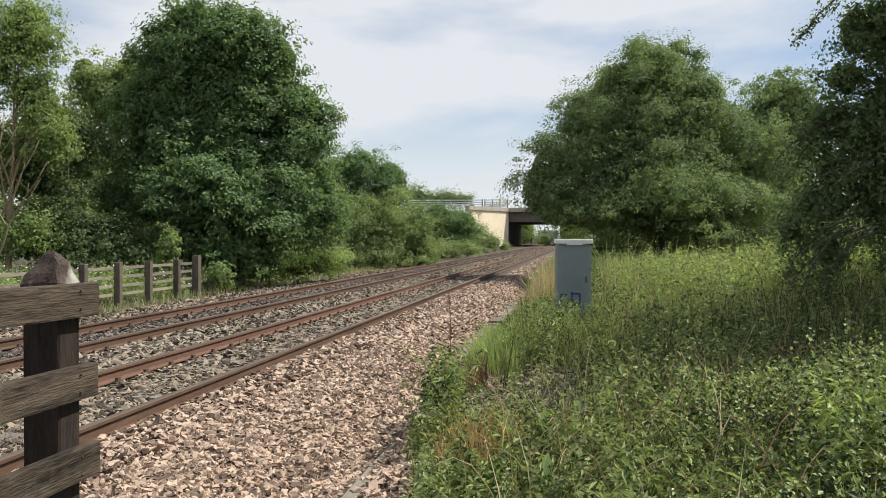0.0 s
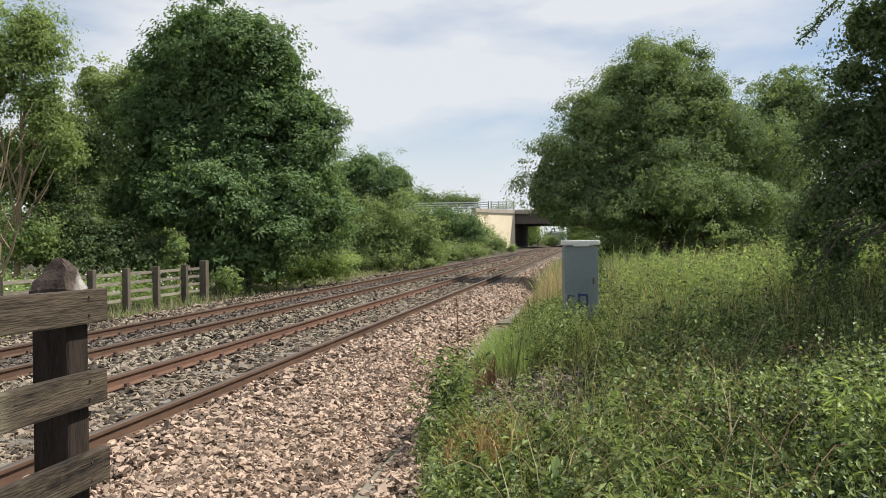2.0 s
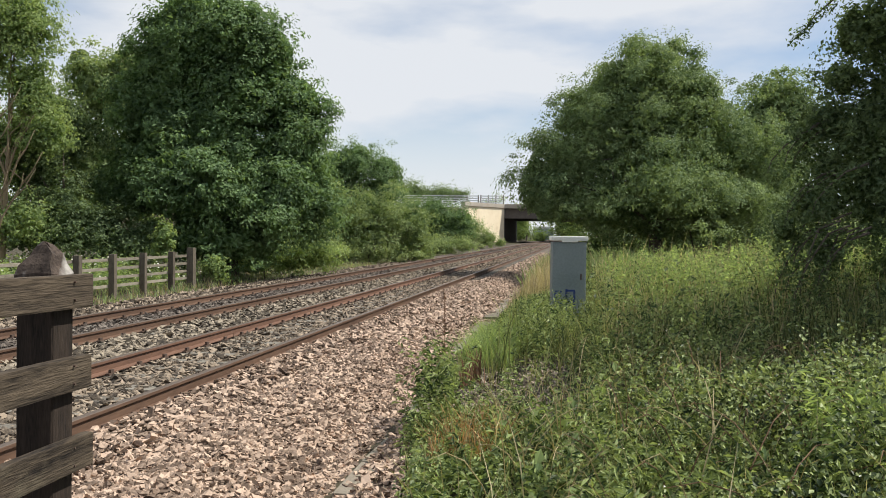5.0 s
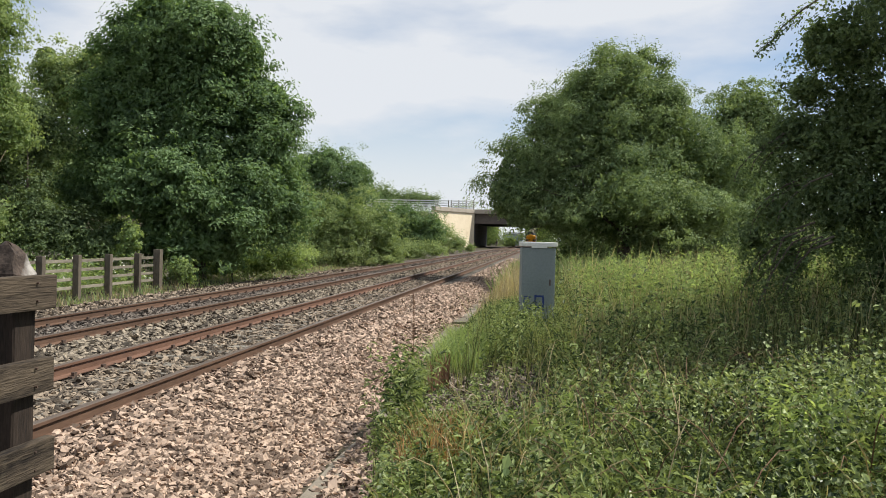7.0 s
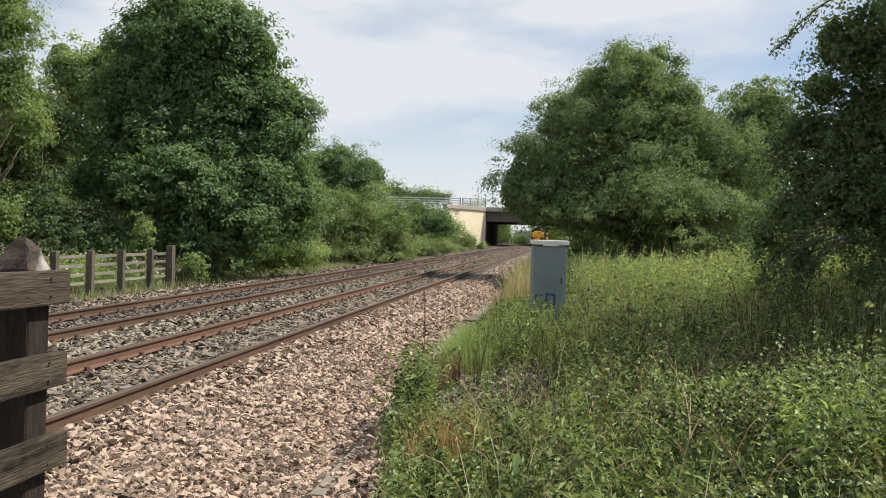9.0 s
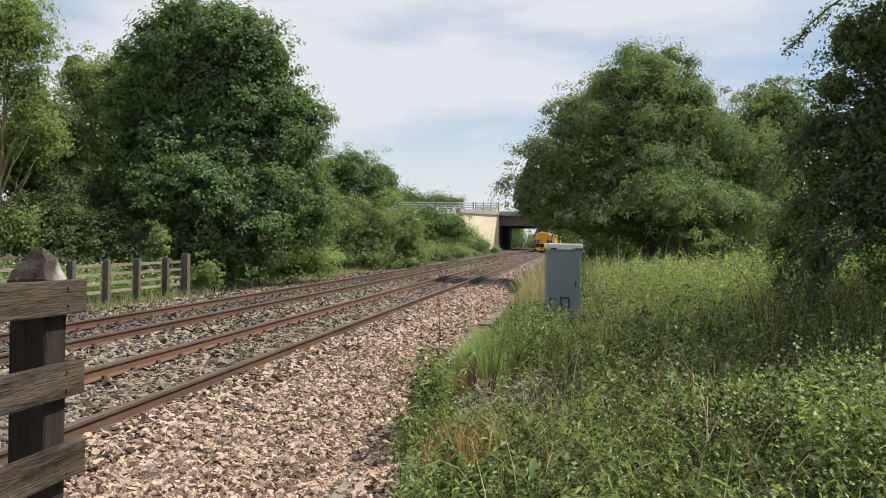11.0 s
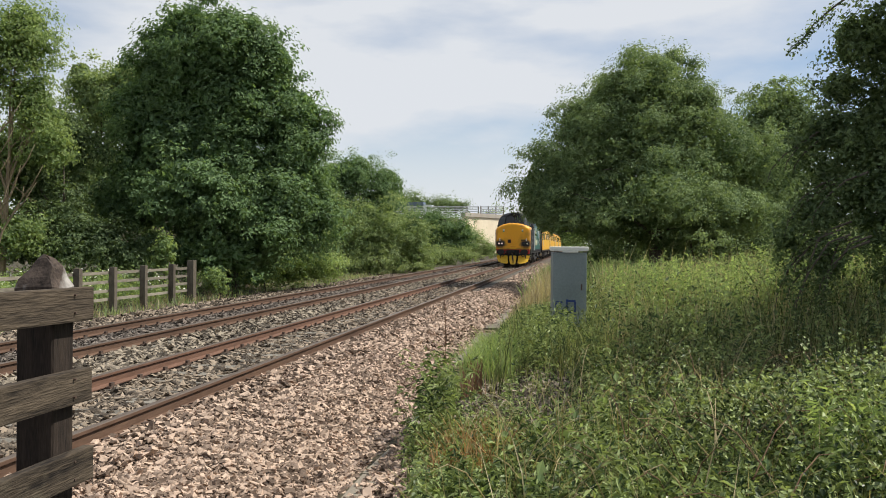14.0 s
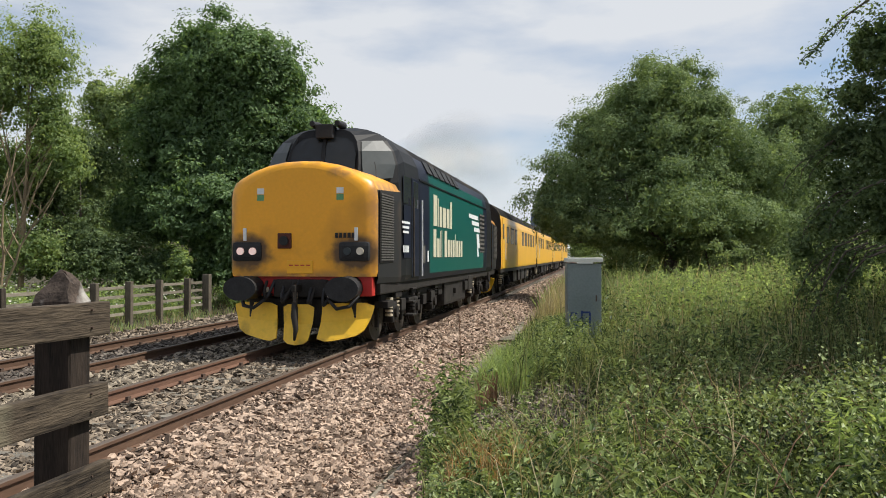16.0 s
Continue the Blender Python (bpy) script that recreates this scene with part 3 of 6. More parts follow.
# the high lobes up and to the right are unseen, added to shade the verge
tree("hawthorn_tree", (5.09, 13.54), [(-0.59, -0.1, 4.73, 0.61, 0.61, 0.81), (-0.34, -0.06, 3.46, 0.89, 0.89, 0.94), (-0.92, -0.16, 3.2, 0.51, 0.51, 0.64), (-0.67, -0.11, 2.35, 0.72, 0.72, 0.77), (0.2, 0.06, 1.16, 0.8, 0.9, 0.85), (0.5, 0.09, 2.61, 1.36, 1.36, 2.21), (0.46, 0.08, 5.93, 0.94, 0.94, 1.02), (1.5, -0.3, 6.3, 1.3, 1.3, 1.2), (-0.04, -1.33, 5.24, 0.84, 0.84, 0.76), (0.35, -1.46, 4.73, 1.12, 1.12, 1.12), (0.72, -1.4, 5.85, 1.2, 1.2, 1.5), (-1.05, -0.1, 4.7, 0.30, 0.35, 0.5), (-1.22, -0.2, 4.0, 0.34, 0.36, 0.36), (-1.42, -0.2, 3.35, 0.45, 0.45, 0.42), (-1.3, -0.2, 2.65, 0.48, 0.45, 0.45), (-1.55, -0.3, 2.1, 0.45, 0.45, 0.4), (-2.05, -0.4, 1.7, 0.2, 0.24, 0.24), (-1.45, -0.4, 1.35, 0.22, 0.25, 0.3), (1.6, -2.3, 5.9, 1.2, 1.2, 1.2), (-0.6, -1.2, 0.5, 0.7, 0.7, 0.5), (0.3, -1.3, 0.6, 0.9, 0.8, 0.7), (1.2, -1.3, 0.8, 1.0, 0.9, 0.9), (2.3, -2.7, 6.6, 1.8, 1.8, 1.3), (2.6, -4.2, 5.8, 1.2, 1.2, 1.0), (3.2, -1.0, 6.5, 1.8, 1.8, 1.6), (0.2, -1.6, 6.6, 1.1, 1.1, 0.8), (1.6, -1.8, 7.0, 1.7, 1.7, 1.2), (3.2, 0.3, 6.2, 1.9, 1.9, 1.8), (2.2, 0.4, 3.6, 1.5, 1.5, 2.6)], M["leaf_dark"], 160000, 0.058, 0.13, "dark shaded tree with branches hanging over the grass", "tree", M["bark"], 0.1, 14, 5, 0.8)
tree("ash_tree", (-23.74, 38.58), [(0.0, 0.0, 8.61, 2.0, 1.6, 2.14), (-1.97, -0.33, 5.89, 2.29, 1.83, 2.86), (0.0, 0.0, 4.18, 2.86, 2.29, 2.86), (-1.13, -0.19, 9.89, 0.8, 0.64, 1.0), (1.13, 0.19, 9.61, 1.29, 1.03, 1.29)], M["leaf_shrub"], 30000, 0.14, 0.3, "leafy tree behind the lineside fence", "tree", M["bark"], 0.22, 15, 7, 0.0)
tree("birch_tree", (-20.38, 26.98), [(0.4, 0.37, 8.95, 1.27, 1.01, 1.73), (-1.21, -0.2, 8.0, 1.7, 1.47, 2.0), (0.5, 0.8, 6.5, 1.0, 1.0, 1.3), (1.2, 0.5, 5.0, 0.8, 0.8, 0.9), (-1.4, 1.3, 4.6, 1.3, 1.0, 1.4), (0.4, 0.4, 1.8, 1.4, 1.1, 1.0)], M["leaf_light"], 26000, 0.1, 0.28, "pale thin-crowned tree with bare branches showing", "tree", M["bark_pale"], 0.10, 16, 12, 0.0)


def bare_stems(owner):
    """Pale bare stems that lean out below the thin crown."""
    rng = random.Random(61)
    for k, (x, lean, h) in enumerate(((-1.3, 0.5, 8.2), (-0.9, -0.3, 7.6), (-0.6, 0.7, 7.8), (-0.3, 0.1, 6.8), (0.1, 0.8, 6.2), (-1.0, 1.6, 5.0), (-0.5, 2.4, 4.6), (0.2, 1.7, 3.8), (-1.5, -0.1, 7.0))):
        bm = bmesh.new()
        pts = [(x + lean * q ** 1.3 + rng.uniform(-0.09, 0.09), -1.5 + rng.uniform(-0.15, 0.15), h * q) for q in (0, 0.15, 0.3, 0.45, 0.6, 0.75, 0.9, 1.0)]
        tube(bm, pts, [0.05 * w for w in (1.2, 1.0, 0.9, 0.8, 0.65, 0.5, 0.35, 0.15)], 6)
        for j in (3, 4, 5, 6):
            d = rng.choice((-1, 1)) * rng.uniform(0.4, 1.0)
            a = Vector(pts[j])
            tube(bm, [a, a + Vector((d * 0.5, -0.05, 0.45)), a + Vector((d, -0.1, 1.1))], [0.028, 0.02, 0.006], 5)
        part("stem", bm, M["bark_pale"], owner, "pale bare stem", smooth=True)


bare_stems(bpy.data.objects["birch_tree"])
tree("elder_bush", (-19.19, 28.19), [(0.0, 0.0, 2.02, 1.31, 1.05, 1.58), (-1.04, -0.18, 1.6, 1.69, 1.35, 1.27), (1.25, 0.21, 1.39, 1.69, 1.35, 0.95), (2.7, 0.46, 0.97, 1.27, 1.01, 0.84), (-1.9, 1.2, 4.3, 1.9, 1.2, 2.2), (-0.6, 1.4, 5.2, 1.4, 1.0, 1.6)], M["leaf_dark"], 34000, 0.1, 0.22, "dark ivy-hung bush behind the fence", "bush", M["bark"], 0.07, 17, 7, 0.0)
tree("ash_tree", (-15.92, 60.19), [(-0.62, -0.11, 6.68, 2.02, 1.62, 2.11), (1.66, 0.28, 5.42, 1.9, 1.52, 2.53), (-2.08, -0.35, 5.42, 2.32, 1.86, 3.16), (0.0, 0.0, 3.73, 2.95, 2.36, 2.53), (-2.91, -0.49, 3.31, 2.53, 2.02, 2.95)], M["leaf_sycamore"], 32000, 0.13, 0.33, "rounded tree in a row beyond the sycamore", "tree", M["bark"], 0.22, 18, 7, 0.0)
tree("hawthorn_bush", (-13.50, 52.48), [(-0.91, -0.15, 2.17, 2.28, 1.82, 2.28), (1.27, 0.21, 2.17, 2.02, 1.62, 2.28), (-2.17, -0.37, 1.07, 2.02, 1.62, 1.65), (3.08, 0.52, 1.43, 1.32, 1.06, 1.84), (-3.62, -0.61, 0.88, 1.65, 1.32, 1.84), (0.0, 0.0, 0.51, 3.31, 2.64, 1.1), (2.9, 0.49, 0.33, 1.47, 1.18, 0.81), (-2.54, -0.43, 3.27, 1.47, 1.18, 1.47)], M["leaf_shrub"], 29900, 0.11, 0.27, "wide light green bush beside the track", "bush", M["bark"], 0.08, 19, 7, 0.0)
tree("hawthorn_bush", (-13.12, 82.97), [(-0.56, -0.1, 2.49, 2.06, 1.65, 2.63), (1.41, 0.24, 2.49, 1.49, 1.19, 2.17), (-2.54, -0.43, 1.92, 1.94, 1.55, 2.63), (-1.41, -0.24, 3.92, 1.49, 1.19, 1.49), (-3.66, -0.62, 3.35, 1.71, 1.37, 2.29)], M["leaf_sycamore"], 14000, 0.15, 0.35, "round green bush at the foot of the bridge bank", "bush", M["bark"], 0.08, 20, 7, 0.0)
tree("bramble_bush", (-13.73, 111.27), [(-1.13, -0.19, 1.66, 2.59, 2.07, 2.13), (1.35, 0.23, 0.89, 1.83, 1.46, 1.22), (-3.0, -0.51, 2.42, 2.13, 1.71, 2.59), (3.16, 0.53, 0.28, 0.76, 0.61, 0.53)], M["leaf_shrub"], 9000, 0.16, 0.4, "low scrub sloping down beside the bridge wall", "bush", M["bark"], 0.06, 21, 7, 0.0)
tree("woodland", (-43.5, 253.0), [(-3.35, -0.57, 13.31, 3.74, 2.99, 2.38), (1.68, 0.28, 13.65, 4.76, 3.81, 2.21), (5.87, 0.99, 13.31, 3.4, 2.72, 2.04), (-6.71, -1.14, 13.65, 3.74, 2.99, 3.74), (-13.41, -2.27, 14.51, 6.8, 5.44, 4.42)], M["leaf_willow"], 9000, 0.45, 1.2, "distant treetops beyond the road bridge", "trees", M["bark"], 0.2, 22, 3, 0.0)
tree("woodland", (-15.6, 252.0), [(-1.93, -0.33, 4.19, 3.92, 3.13, 6.86), (4.02, 0.68, 0.44, 2.61, 2.09, 2.29), (12.88, 2.18, 3.38, 6.53, 5.22, 7.18), (-9.66, -1.63, 4.19, 5.55, 4.44, 8.16)], M["leaf_light"], 16000, 0.4, 1.0, "green trees seen under the road bridge", "trees", M["bark"], 0.2, 23, 3, 0.0)
tree("hawthorn_bush", (2.51, 44.04), [(-1.01, -0.17, 1.32, 1.32, 1.05, 1.11), (0.29, 0.05, 1.17, 1.61, 1.29, 1.17), (2.6, 0.44, 1.32, 1.76, 1.4, 1.17), (5.19, 0.88, 1.46, 2.05, 1.64, 1.32), (8.08, 1.37, 1.61, 2.34, 1.87, 1.76)], M["leaf_dark"], 22000, 0.12, 0.3, "dark hedge under the willow", "bush", M["bark"], 0.06, 24, 7, 0.0)
tree("hawthorn_bush", (8.49, 25.78), [(-1.29, -0.22, 1.43, 0.98, 0.78, 0.65), (0.0, 0.0, 1.43, 1.47, 1.18, 0.98), (1.93, 0.33, 1.6, 1.8, 1.44, 1.47), (-2.25, -0.38, 1.27, 0.65, 0.52, 0.49)], M["leaf_shrub"], 16000, 0.09, 0.25, "sunlit bush behind the shaded tree", "bush", M["bark"], 0.06, 25, 7, 0.0)
tree("hawthorn_bush", (-27.84, 31.80), [(1.45, 0.25, 2.58, 2.45, 1.96, 2.2), (-0.97, -0.16, 3.81, 2.69, 2.16, 3.43), (-3.14, -0.53, 2.58, 2.69, 2.16, 2.69)], M["leaf_shrub"], 14000, 0.14, 0.3, "green bush behind the fence", "bush", M["bark"], 0.08, 26, 7, 0.0)
tree("hawthorn_bush", (-14.91, 45.15), [(-1.26, -0.21, 0.97, 1.92, 1.53, 1.12), (0.32, 0.05, 1.29, 1.28, 1.02, 1.44), (-2.84, -0.48, 0.49, 1.92, 1.53, 0.8)], M["leaf_shrub"], 12000, 0.12, 0.3, "light green scrub under the sycamore", "bush", M["bark"], 0.06, 27, 7, 0.0)
tree("bramble_bush", (-13.35, 34.25), [(-0.72, -0.12, 0.18, 1.47, 1.18, 0.59), (0.97, 0.16, 0.33, 1.22, 0.98, 0.59), (2.17, 0.37, 0.5, 1.1, 0.88, 0.64), (-1.93, -0.33, 0.09, 0.98, 0.78, 0.44)], M["leaf_light"], 9000, 0.09, 0.2, "low light green scrub along the ballast edge", "bush", M["bark"], 0.04, 28, 7, 0.0)
tree("bramble_bush", (-13.72, 73.74), [(-3.02, -0.51, -0.15, 1.73, 1.39, 0.82), (-0.75, -0.13, -0.0, 1.73, 1.39, 0.92), (1.51, 0.26, 0.3, 1.63, 1.31, 1.02), (3.52, 0.6, 0.51, 1.33, 1.06, 0.71)], M["leaf_shrub"], 9000, 0.11, 0.28, "low scrub along the far edge of the line", "bush", M["bark"], 0.04, 29, 7, 0.0)
tree("elder_bush", (-14.35, 26.98), [(0.0, 0.0, 1.11, 0.34, 0.27, 0.55), (0.04, 0.01, 1.5, 0.24, 0.19, 0.32)], M["leaf_light"], 1800, 0.1, 0.14, "young light green sapling by the fence", "bush", M["bark"], 0.03, 30, 3, 0.0)
tree("bramble_bush", (-12.62, 27.78), [(0.0, 0.0, 0.2, 0.34, 0.27, 0.28), (-0.2, -0.03, 0.4, 0.2, 0.16, 0.24)], M["leaf_light"], 1500, 0.09, 0.13, "small green shrub at the end of the fence", "bush", M["bark"], 0.03, 31, 3, 0.0)


def hanging_twig(owner, pts, seed, leaves, spread):
    """A thin twig with small leaves that hangs clear of the crown; pts in the world."""
    o = Vector(owner.location)
    pts = [Vector(p) - o for p in pts]
    bm = bmesh.new()
    tube(bm, pts, [0.018 * (1.0 - 0.8 * k / (len(pts) - 1)) for k in range(len(pts))], 6)
    twig = part("twig", bm, M["bark"], owner)
    rng = np.random.default_rng(seed)
    q = rng.uniform(0.05, 1.0, leaves) * (len(pts) - 1)
    k = np.minimum(q.astype(int), len(pts) - 2)
    P0 = np.array([tuple(p) for p in pts])
    c = P0[k] + (P0[k + 1] - P0[k]) * (q - k)[:, None] + rng.normal(scale=(spread, spread, spread * 1.3), size=(leaves, 3)) - np.array([0, 0, 0.03])
    soup("twig_leaves", leaves_at(rng, c, np.tile([0, 0, 1.0], (leaves, 1)), 0.05, 0.7), 4, M["leaf_dark"], twig, LEAF_FACES)


hawthorn = bpy.data.objects["hawthorn_tree"]
hanging_twig(hawthorn, [(3.87, 12.42, 5.22), (3.48, 12.35, 4.94), (3.21, 12.31, 4.7), (3.07, 12.29, 4.51), (2.86, 12.25, 4.33)], 9, 300, 0.045)
rng = random.Random(77)
for k in range(19):
    # low branches that droop towards the grass
    a = rng.choice(((3.25, 2.0), (3.45, 1.8), (3.75, 1.7), (3.6, 1.5), (3.5, 2.6), (3.35, 3.3)))
    x0, z0 = a[0] + rng.uniform(-0.15, 0.2), a[1] + rng.uniform(-0.15, 0.15)
    fall, out = rng.uniform(0.6, 1.25) if z0 < 2.3 else rng.uniform(0.4, 0.8), rng.uniform(0.2, 0.6)
    y0 = 13.0 + rng.uniform(-0.5, 0.3)
    hanging_twig(hawthorn, [(x0 + 0.3, y0, z0 + 0.12), (x0, y0 - 0.03, z0), (x0 - out * 0.55, y0 - 0.06, z0 - 0.35 * fall), (x0 - out * 0.9, y0 - 0.08, z0 - 0.7 * fall), (x0 - out, y0 - 0.1, z0 - fall)], 200 + k, 210, 0.055)


# ---- low growth ----
def verge_limit(x, y, seed):
    """False on the trodden strip beside the ballast and, for the most part, on the bare stony patch."""
    r = np.random.default_rng(seed + 900).uniform(0, 1, len(x))
    patch = ((x + 0.70) / 0.80) ** 2 + ((y - 10.3) / 2.1) ** 2 < 1 + 0.6 * (r - 0.5)
    edge = x > np.maximum(-0.205 * y, -1.75) + 0.12 * (r - 0.5)
    return (x < -5) | (y > 14) | (edge & ~(patch & (r < 0.86)))


def blades(name, x, y, height, width, material, label, seed, lean=0.35, category="grass"):
    """Grass blades, each bent once, rooted on the earth."""
    k = verge_limit(x, y, seed)
    x, y, height = x[k], y[k], height[k]
    rng = np.random.default_rng(seed)
    n = len(x)
    z = ground_z(x, y) - 0.02
    z = np.where((x > -12.6) & (x < -1.9), bed_z(x), z)
    a = rng.uniform(0, 2 * np.pi, n)
    u = np.stack([np.cos(a), np.sin(a), 0 * a], -1) * (width * rng.uniform(0.6, 1.4, n))[:, None]
    b = rng.uniform(0, 2 * np.pi, n)
    out = np.stack([np.cos(b), np.sin(b), 0 * b], -1) * (height * lean * rng.uniform(0.2, 1.6, n))[:, None]
    root = np.stack([x, y, z], -1)
    up = np.zeros((n, 3))
    up[:, 2] = height
    v = np.stack([root - u, root + u, root + up * 0.6 + out * 0.35 + u * 0.7, root + up * 0.6 + out * 0.35 - u * 0.7, root + up + out], 1)
    return tagged(soup(name, v, 5, material, faces=[(0, 1, 2, 3), (3, 2, 4)]), label, category, kind="stuff")


def scatter(seed, n, xr, yr, power=1.0, patch=0.0, freq=0.9):
    rng = np.random.default_rng(seed)
    x = rng.uniform(*xr, n)
    y = yr[0] + (yr[1] - yr[0]) * rng.uniform(0, 1, n) ** power
    if patch:
        w = 0.5 + 0.25 * (np.sin(freq * 3.1 * x + freq * 1.7 * y + seed) + np.sin(freq * 2.3 * y - freq * 1.9 * x + 2 * seed))
        k = rng.uniform(0, 1, n) < (1 - patch) + patch * w
        x, y = x[k], y[k]
    return x, y, rng


def swell(x, y, f=1.0):
    """Slow rise and fall of the growth over the ground, 0 to 1."""
    return 0.5 + 0.17 * (np.sin(f * 1.3 * x + 0.7 * f * y) + np.sin(f * 2.1 * y - 1.1 * f * x + 1) + np.sin(f * 3.3 * x + 2.9 * f * y + 2))


# short grass all over the verge
x, y, rng = scatter(31, 40000, (-1.7, 5.5), (3.2, 26), 1.3, 0.6)
k = (y > 10.5) | (rng.uniform(0, 1, len(x)) < 0.3)
x, y = x[k], y[k]
blades("verge_grass", x, y, rng.uniform(0.12, 0.42, len(x)) * (0.6 + 0.8 * swell(x, y)), 0.007, M["grass"], "rough green grass on the railway verge", 31, 0.5)
# tall seeding grass round the cabinet and on the rise
x, y, rng = scatter(32, 21000, (-1.2, 8.5), (10.5, 30), 1.2, 0.7)
k = x > -1.7 + 0.11 * (y - 10)
x, y = x[k], y[k]
low = np.where((x > -0.9) & (x < 0.35) & (y < 16.2), 0.7, 1.0)  # thinner in front of the cabinet
blades("tall_grass", x, y, low * np.random.default_rng(1).uniform(0.45, 1.0, len(x)) * (0.55 + 0.8 * swell(x, y)), 0.008, M["grass"], "tall grass in seed beside the line", 32, 0.32)
x, y, rng = scatter(33, 6000, (0.4, 8.5), (11, 32), 1.0, 0.9)
blades("dry_grass", x, y, rng.uniform(0.6, 1.2, len(x)) * (0.6 + 0.7 * swell(x, y)), 0.008, M["straw"], "pale dry grass stems in seed", 33, 0.2)
x, y, rng = scatter(58, 4200, (-0.7, 3.2), (3.9, 7.6), 1.0, 0.9, 1.4)
blades("verge_grass", x, y, rng.uniform(0.2, 0.55, len(x)) * (0.55 + 0.7 * swell(x, y, 1.7)) * np.where(x < 0.3, 0.7, 1.0), 0.0045, M["grass"], "long green grass among the front weeds", 58, 0.4)
x, y, rng = scatter(34, 600, (-1.6, 2.6), (3.3, 9), 1.0, 0.95, 1.3)
blades("dry_grass", x, y, rng.uniform(0.2, 0.55, len(x)), 0.005, M["straw"], "dry yellow grass among the weeds", 34, 0.6)
x, y, rng = scatter(46, 620, (-1.0, 4.0), (4.0, 10.5), 1.0)
blades("dead_stems", x, y, rng.uniform(0.35, 0.8, len(x)), 0.004, M["straw"], "pale dead stems leaning among the brambles", 46, 0.7, "weeds")
x, y, rng = scatter(35, 2200, (-1.75, -0.95), (12.2, 15.4), 1.0)
blades("grass_tuft", x, y, rng.uniform(0.25, 0.6, len(x)), 0.006, M["leaf_light"], "bright grass tuft at the edge of the ballast", 35, 0.6)
x, y, rng = scatter(47, 520, (-1.15, -0.6), (6.3, 7.6), 1.0, 0.4)
blades("dry_grass", x, y, rng.uniform(0.2, 0.45, len(x)), 0.005, M["withered"], "orange-brown withered grass by the ballast", 47, 0.5)
x, y, rng = scatter(48, 150, (-1.5, -1.22), (10.6, 11.4), 1.0)
blades("dock", x, y, rng.uniform(0.3, 0.6, len(x)), 0.012, M["dock_red"], "red-brown seeding dock at the verge", 48, 0.25, "weeds")
# grass on the far side
x, y, rng = scatter(36, 15000, (-17, -12.2), (16, 75), 1.4, 0.8)
blades("verge_grass", x, y, rng.uniform(0.1, 0.34, len(x)), 0.011, M["leaf_shrub"], "thin grass along the far side of the line", 36, 0.7)
x, y, rng = scatter(50, 5000, (-15, -12.2), (16, 60), 1.2, 0.8)
blades("dry_grass", x, y, rng.uniform(0.1, 0.3, len(x)), 0.009, M["straw"], "dry grass along the far ballast", 50)
rng = np.random.default_rng(38)
x, y = rng.normal(-1.25, 0.36, 2000), rng.normal(29, 2.4, 2000)
x = np.maximum(x, -2.2)
hgt = rng.uniform(0.6, 1.4, len(x)) * np.exp(-((x + 1.05) / 0.75) ** 2)
blades("dry_grass", x, y, np.maximum(hgt, 0.15), 0.008, M["straw"], "pale dry grass at the edge of the line", 38, 0.3)
x, y, rng = scatter(55, 16, (0.5, 2.8), (22, 26), 1.0)
blades("dead_stems", x, y, rng.uniform(1.2, 1.9, len(x)), 0.012, M["straw"], "bare pale stems under the willow", 55, 0.25, "weeds")
x, y, rng = scatter(53, 7000, (-1.9, 4.0), (28, 75), 1.2, 0.4)
blades("rough_growth", x, y, rng.uniform(0.5, 1.2, len(x)), 0.025, M["leaf_shrub"], "rough green growth beyond the willow", 53, 0.35)


def plants(name, x, y, height, leaf_size, levels, material, label, seed, category="weeds", spread=0.55, broad=0.33, lean_by=0.14):
    """Leafy weeds: a stem each, with whorls of leaves that droop outwards."""
    k = verge_limit(x, y, seed)
    x, y, height = x[k], y[k], height[k]
    rng = np.random.default_rng(seed)
    n = len(x)
    z = ground_z(x, y)
    lean = rng.normal(scale=lean_by, size=(n, 2)) * height[:, None]
    stems, leaves, nor = [], [], []
    root = np.stack([x, y, z], -1)
    tip = root + np.concatenate([lean, height[:, None]], 1)
    for q in np.linspace(0.25, 1.0, levels):
        for a0 in range(3):
            a = rng.uniform(0, 2 * np.pi, n)
            w = leaf_size * (1.25 - 0.75 * q) * rng.uniform(0.7, 1.5, n) * 1.2
            c = root + (tip - root) * (q + rng.uniform(-0.06, 0.06, n))[:, None] + np.stack([np.cos(a) * w, np.sin(a) * w, 0 * a + rng.uniform(-0.02, 0.03, n)], -1)
            leaves.append(c)
            nor.append(np.stack([np.cos(a) * spread, np.sin(a) * spread, 0 * a + 0.8], -1))
    c, nn = np.concatenate(leaves), np.concatenate(nor)
    v = leaves_at(rng, c, nn, leaf_size, 0.35, broad)
    top = tagged(soup(name, v, 4, material, faces=LEAF_FACES), label, category, kind="stuff")
    return top


x, y, rng = scatter(54, 800, (-1.55, 1.6), (4.6, 8.0), 1.0, 0.7)
plants("weeds", x, y, rng.uniform(0.15, 0.5, len(x)) * np.where(x < 0.1, 0.75, 1.0), 0.066, 11, M["leaf_weed"], "narrow-leaved green weeds in front", 54, broad=0.16)
# leafy edge between the ballast and the cabinet
x, y, rng = scatter(52, 2100, (-1.75, -0.1), (12.8, 27), 1.0, 0.4)
plants("weeds", x, y, rng.uniform(0.2, 0.75, len(x)) * smoothstep(-2.1, -0.9, x) * (1 - 0.55 * smoothstep(18, 24, y)), 0.055, 8, M["leaf_weed"], "leafy green weeds along the ballast edge", 52, broad=0.2)
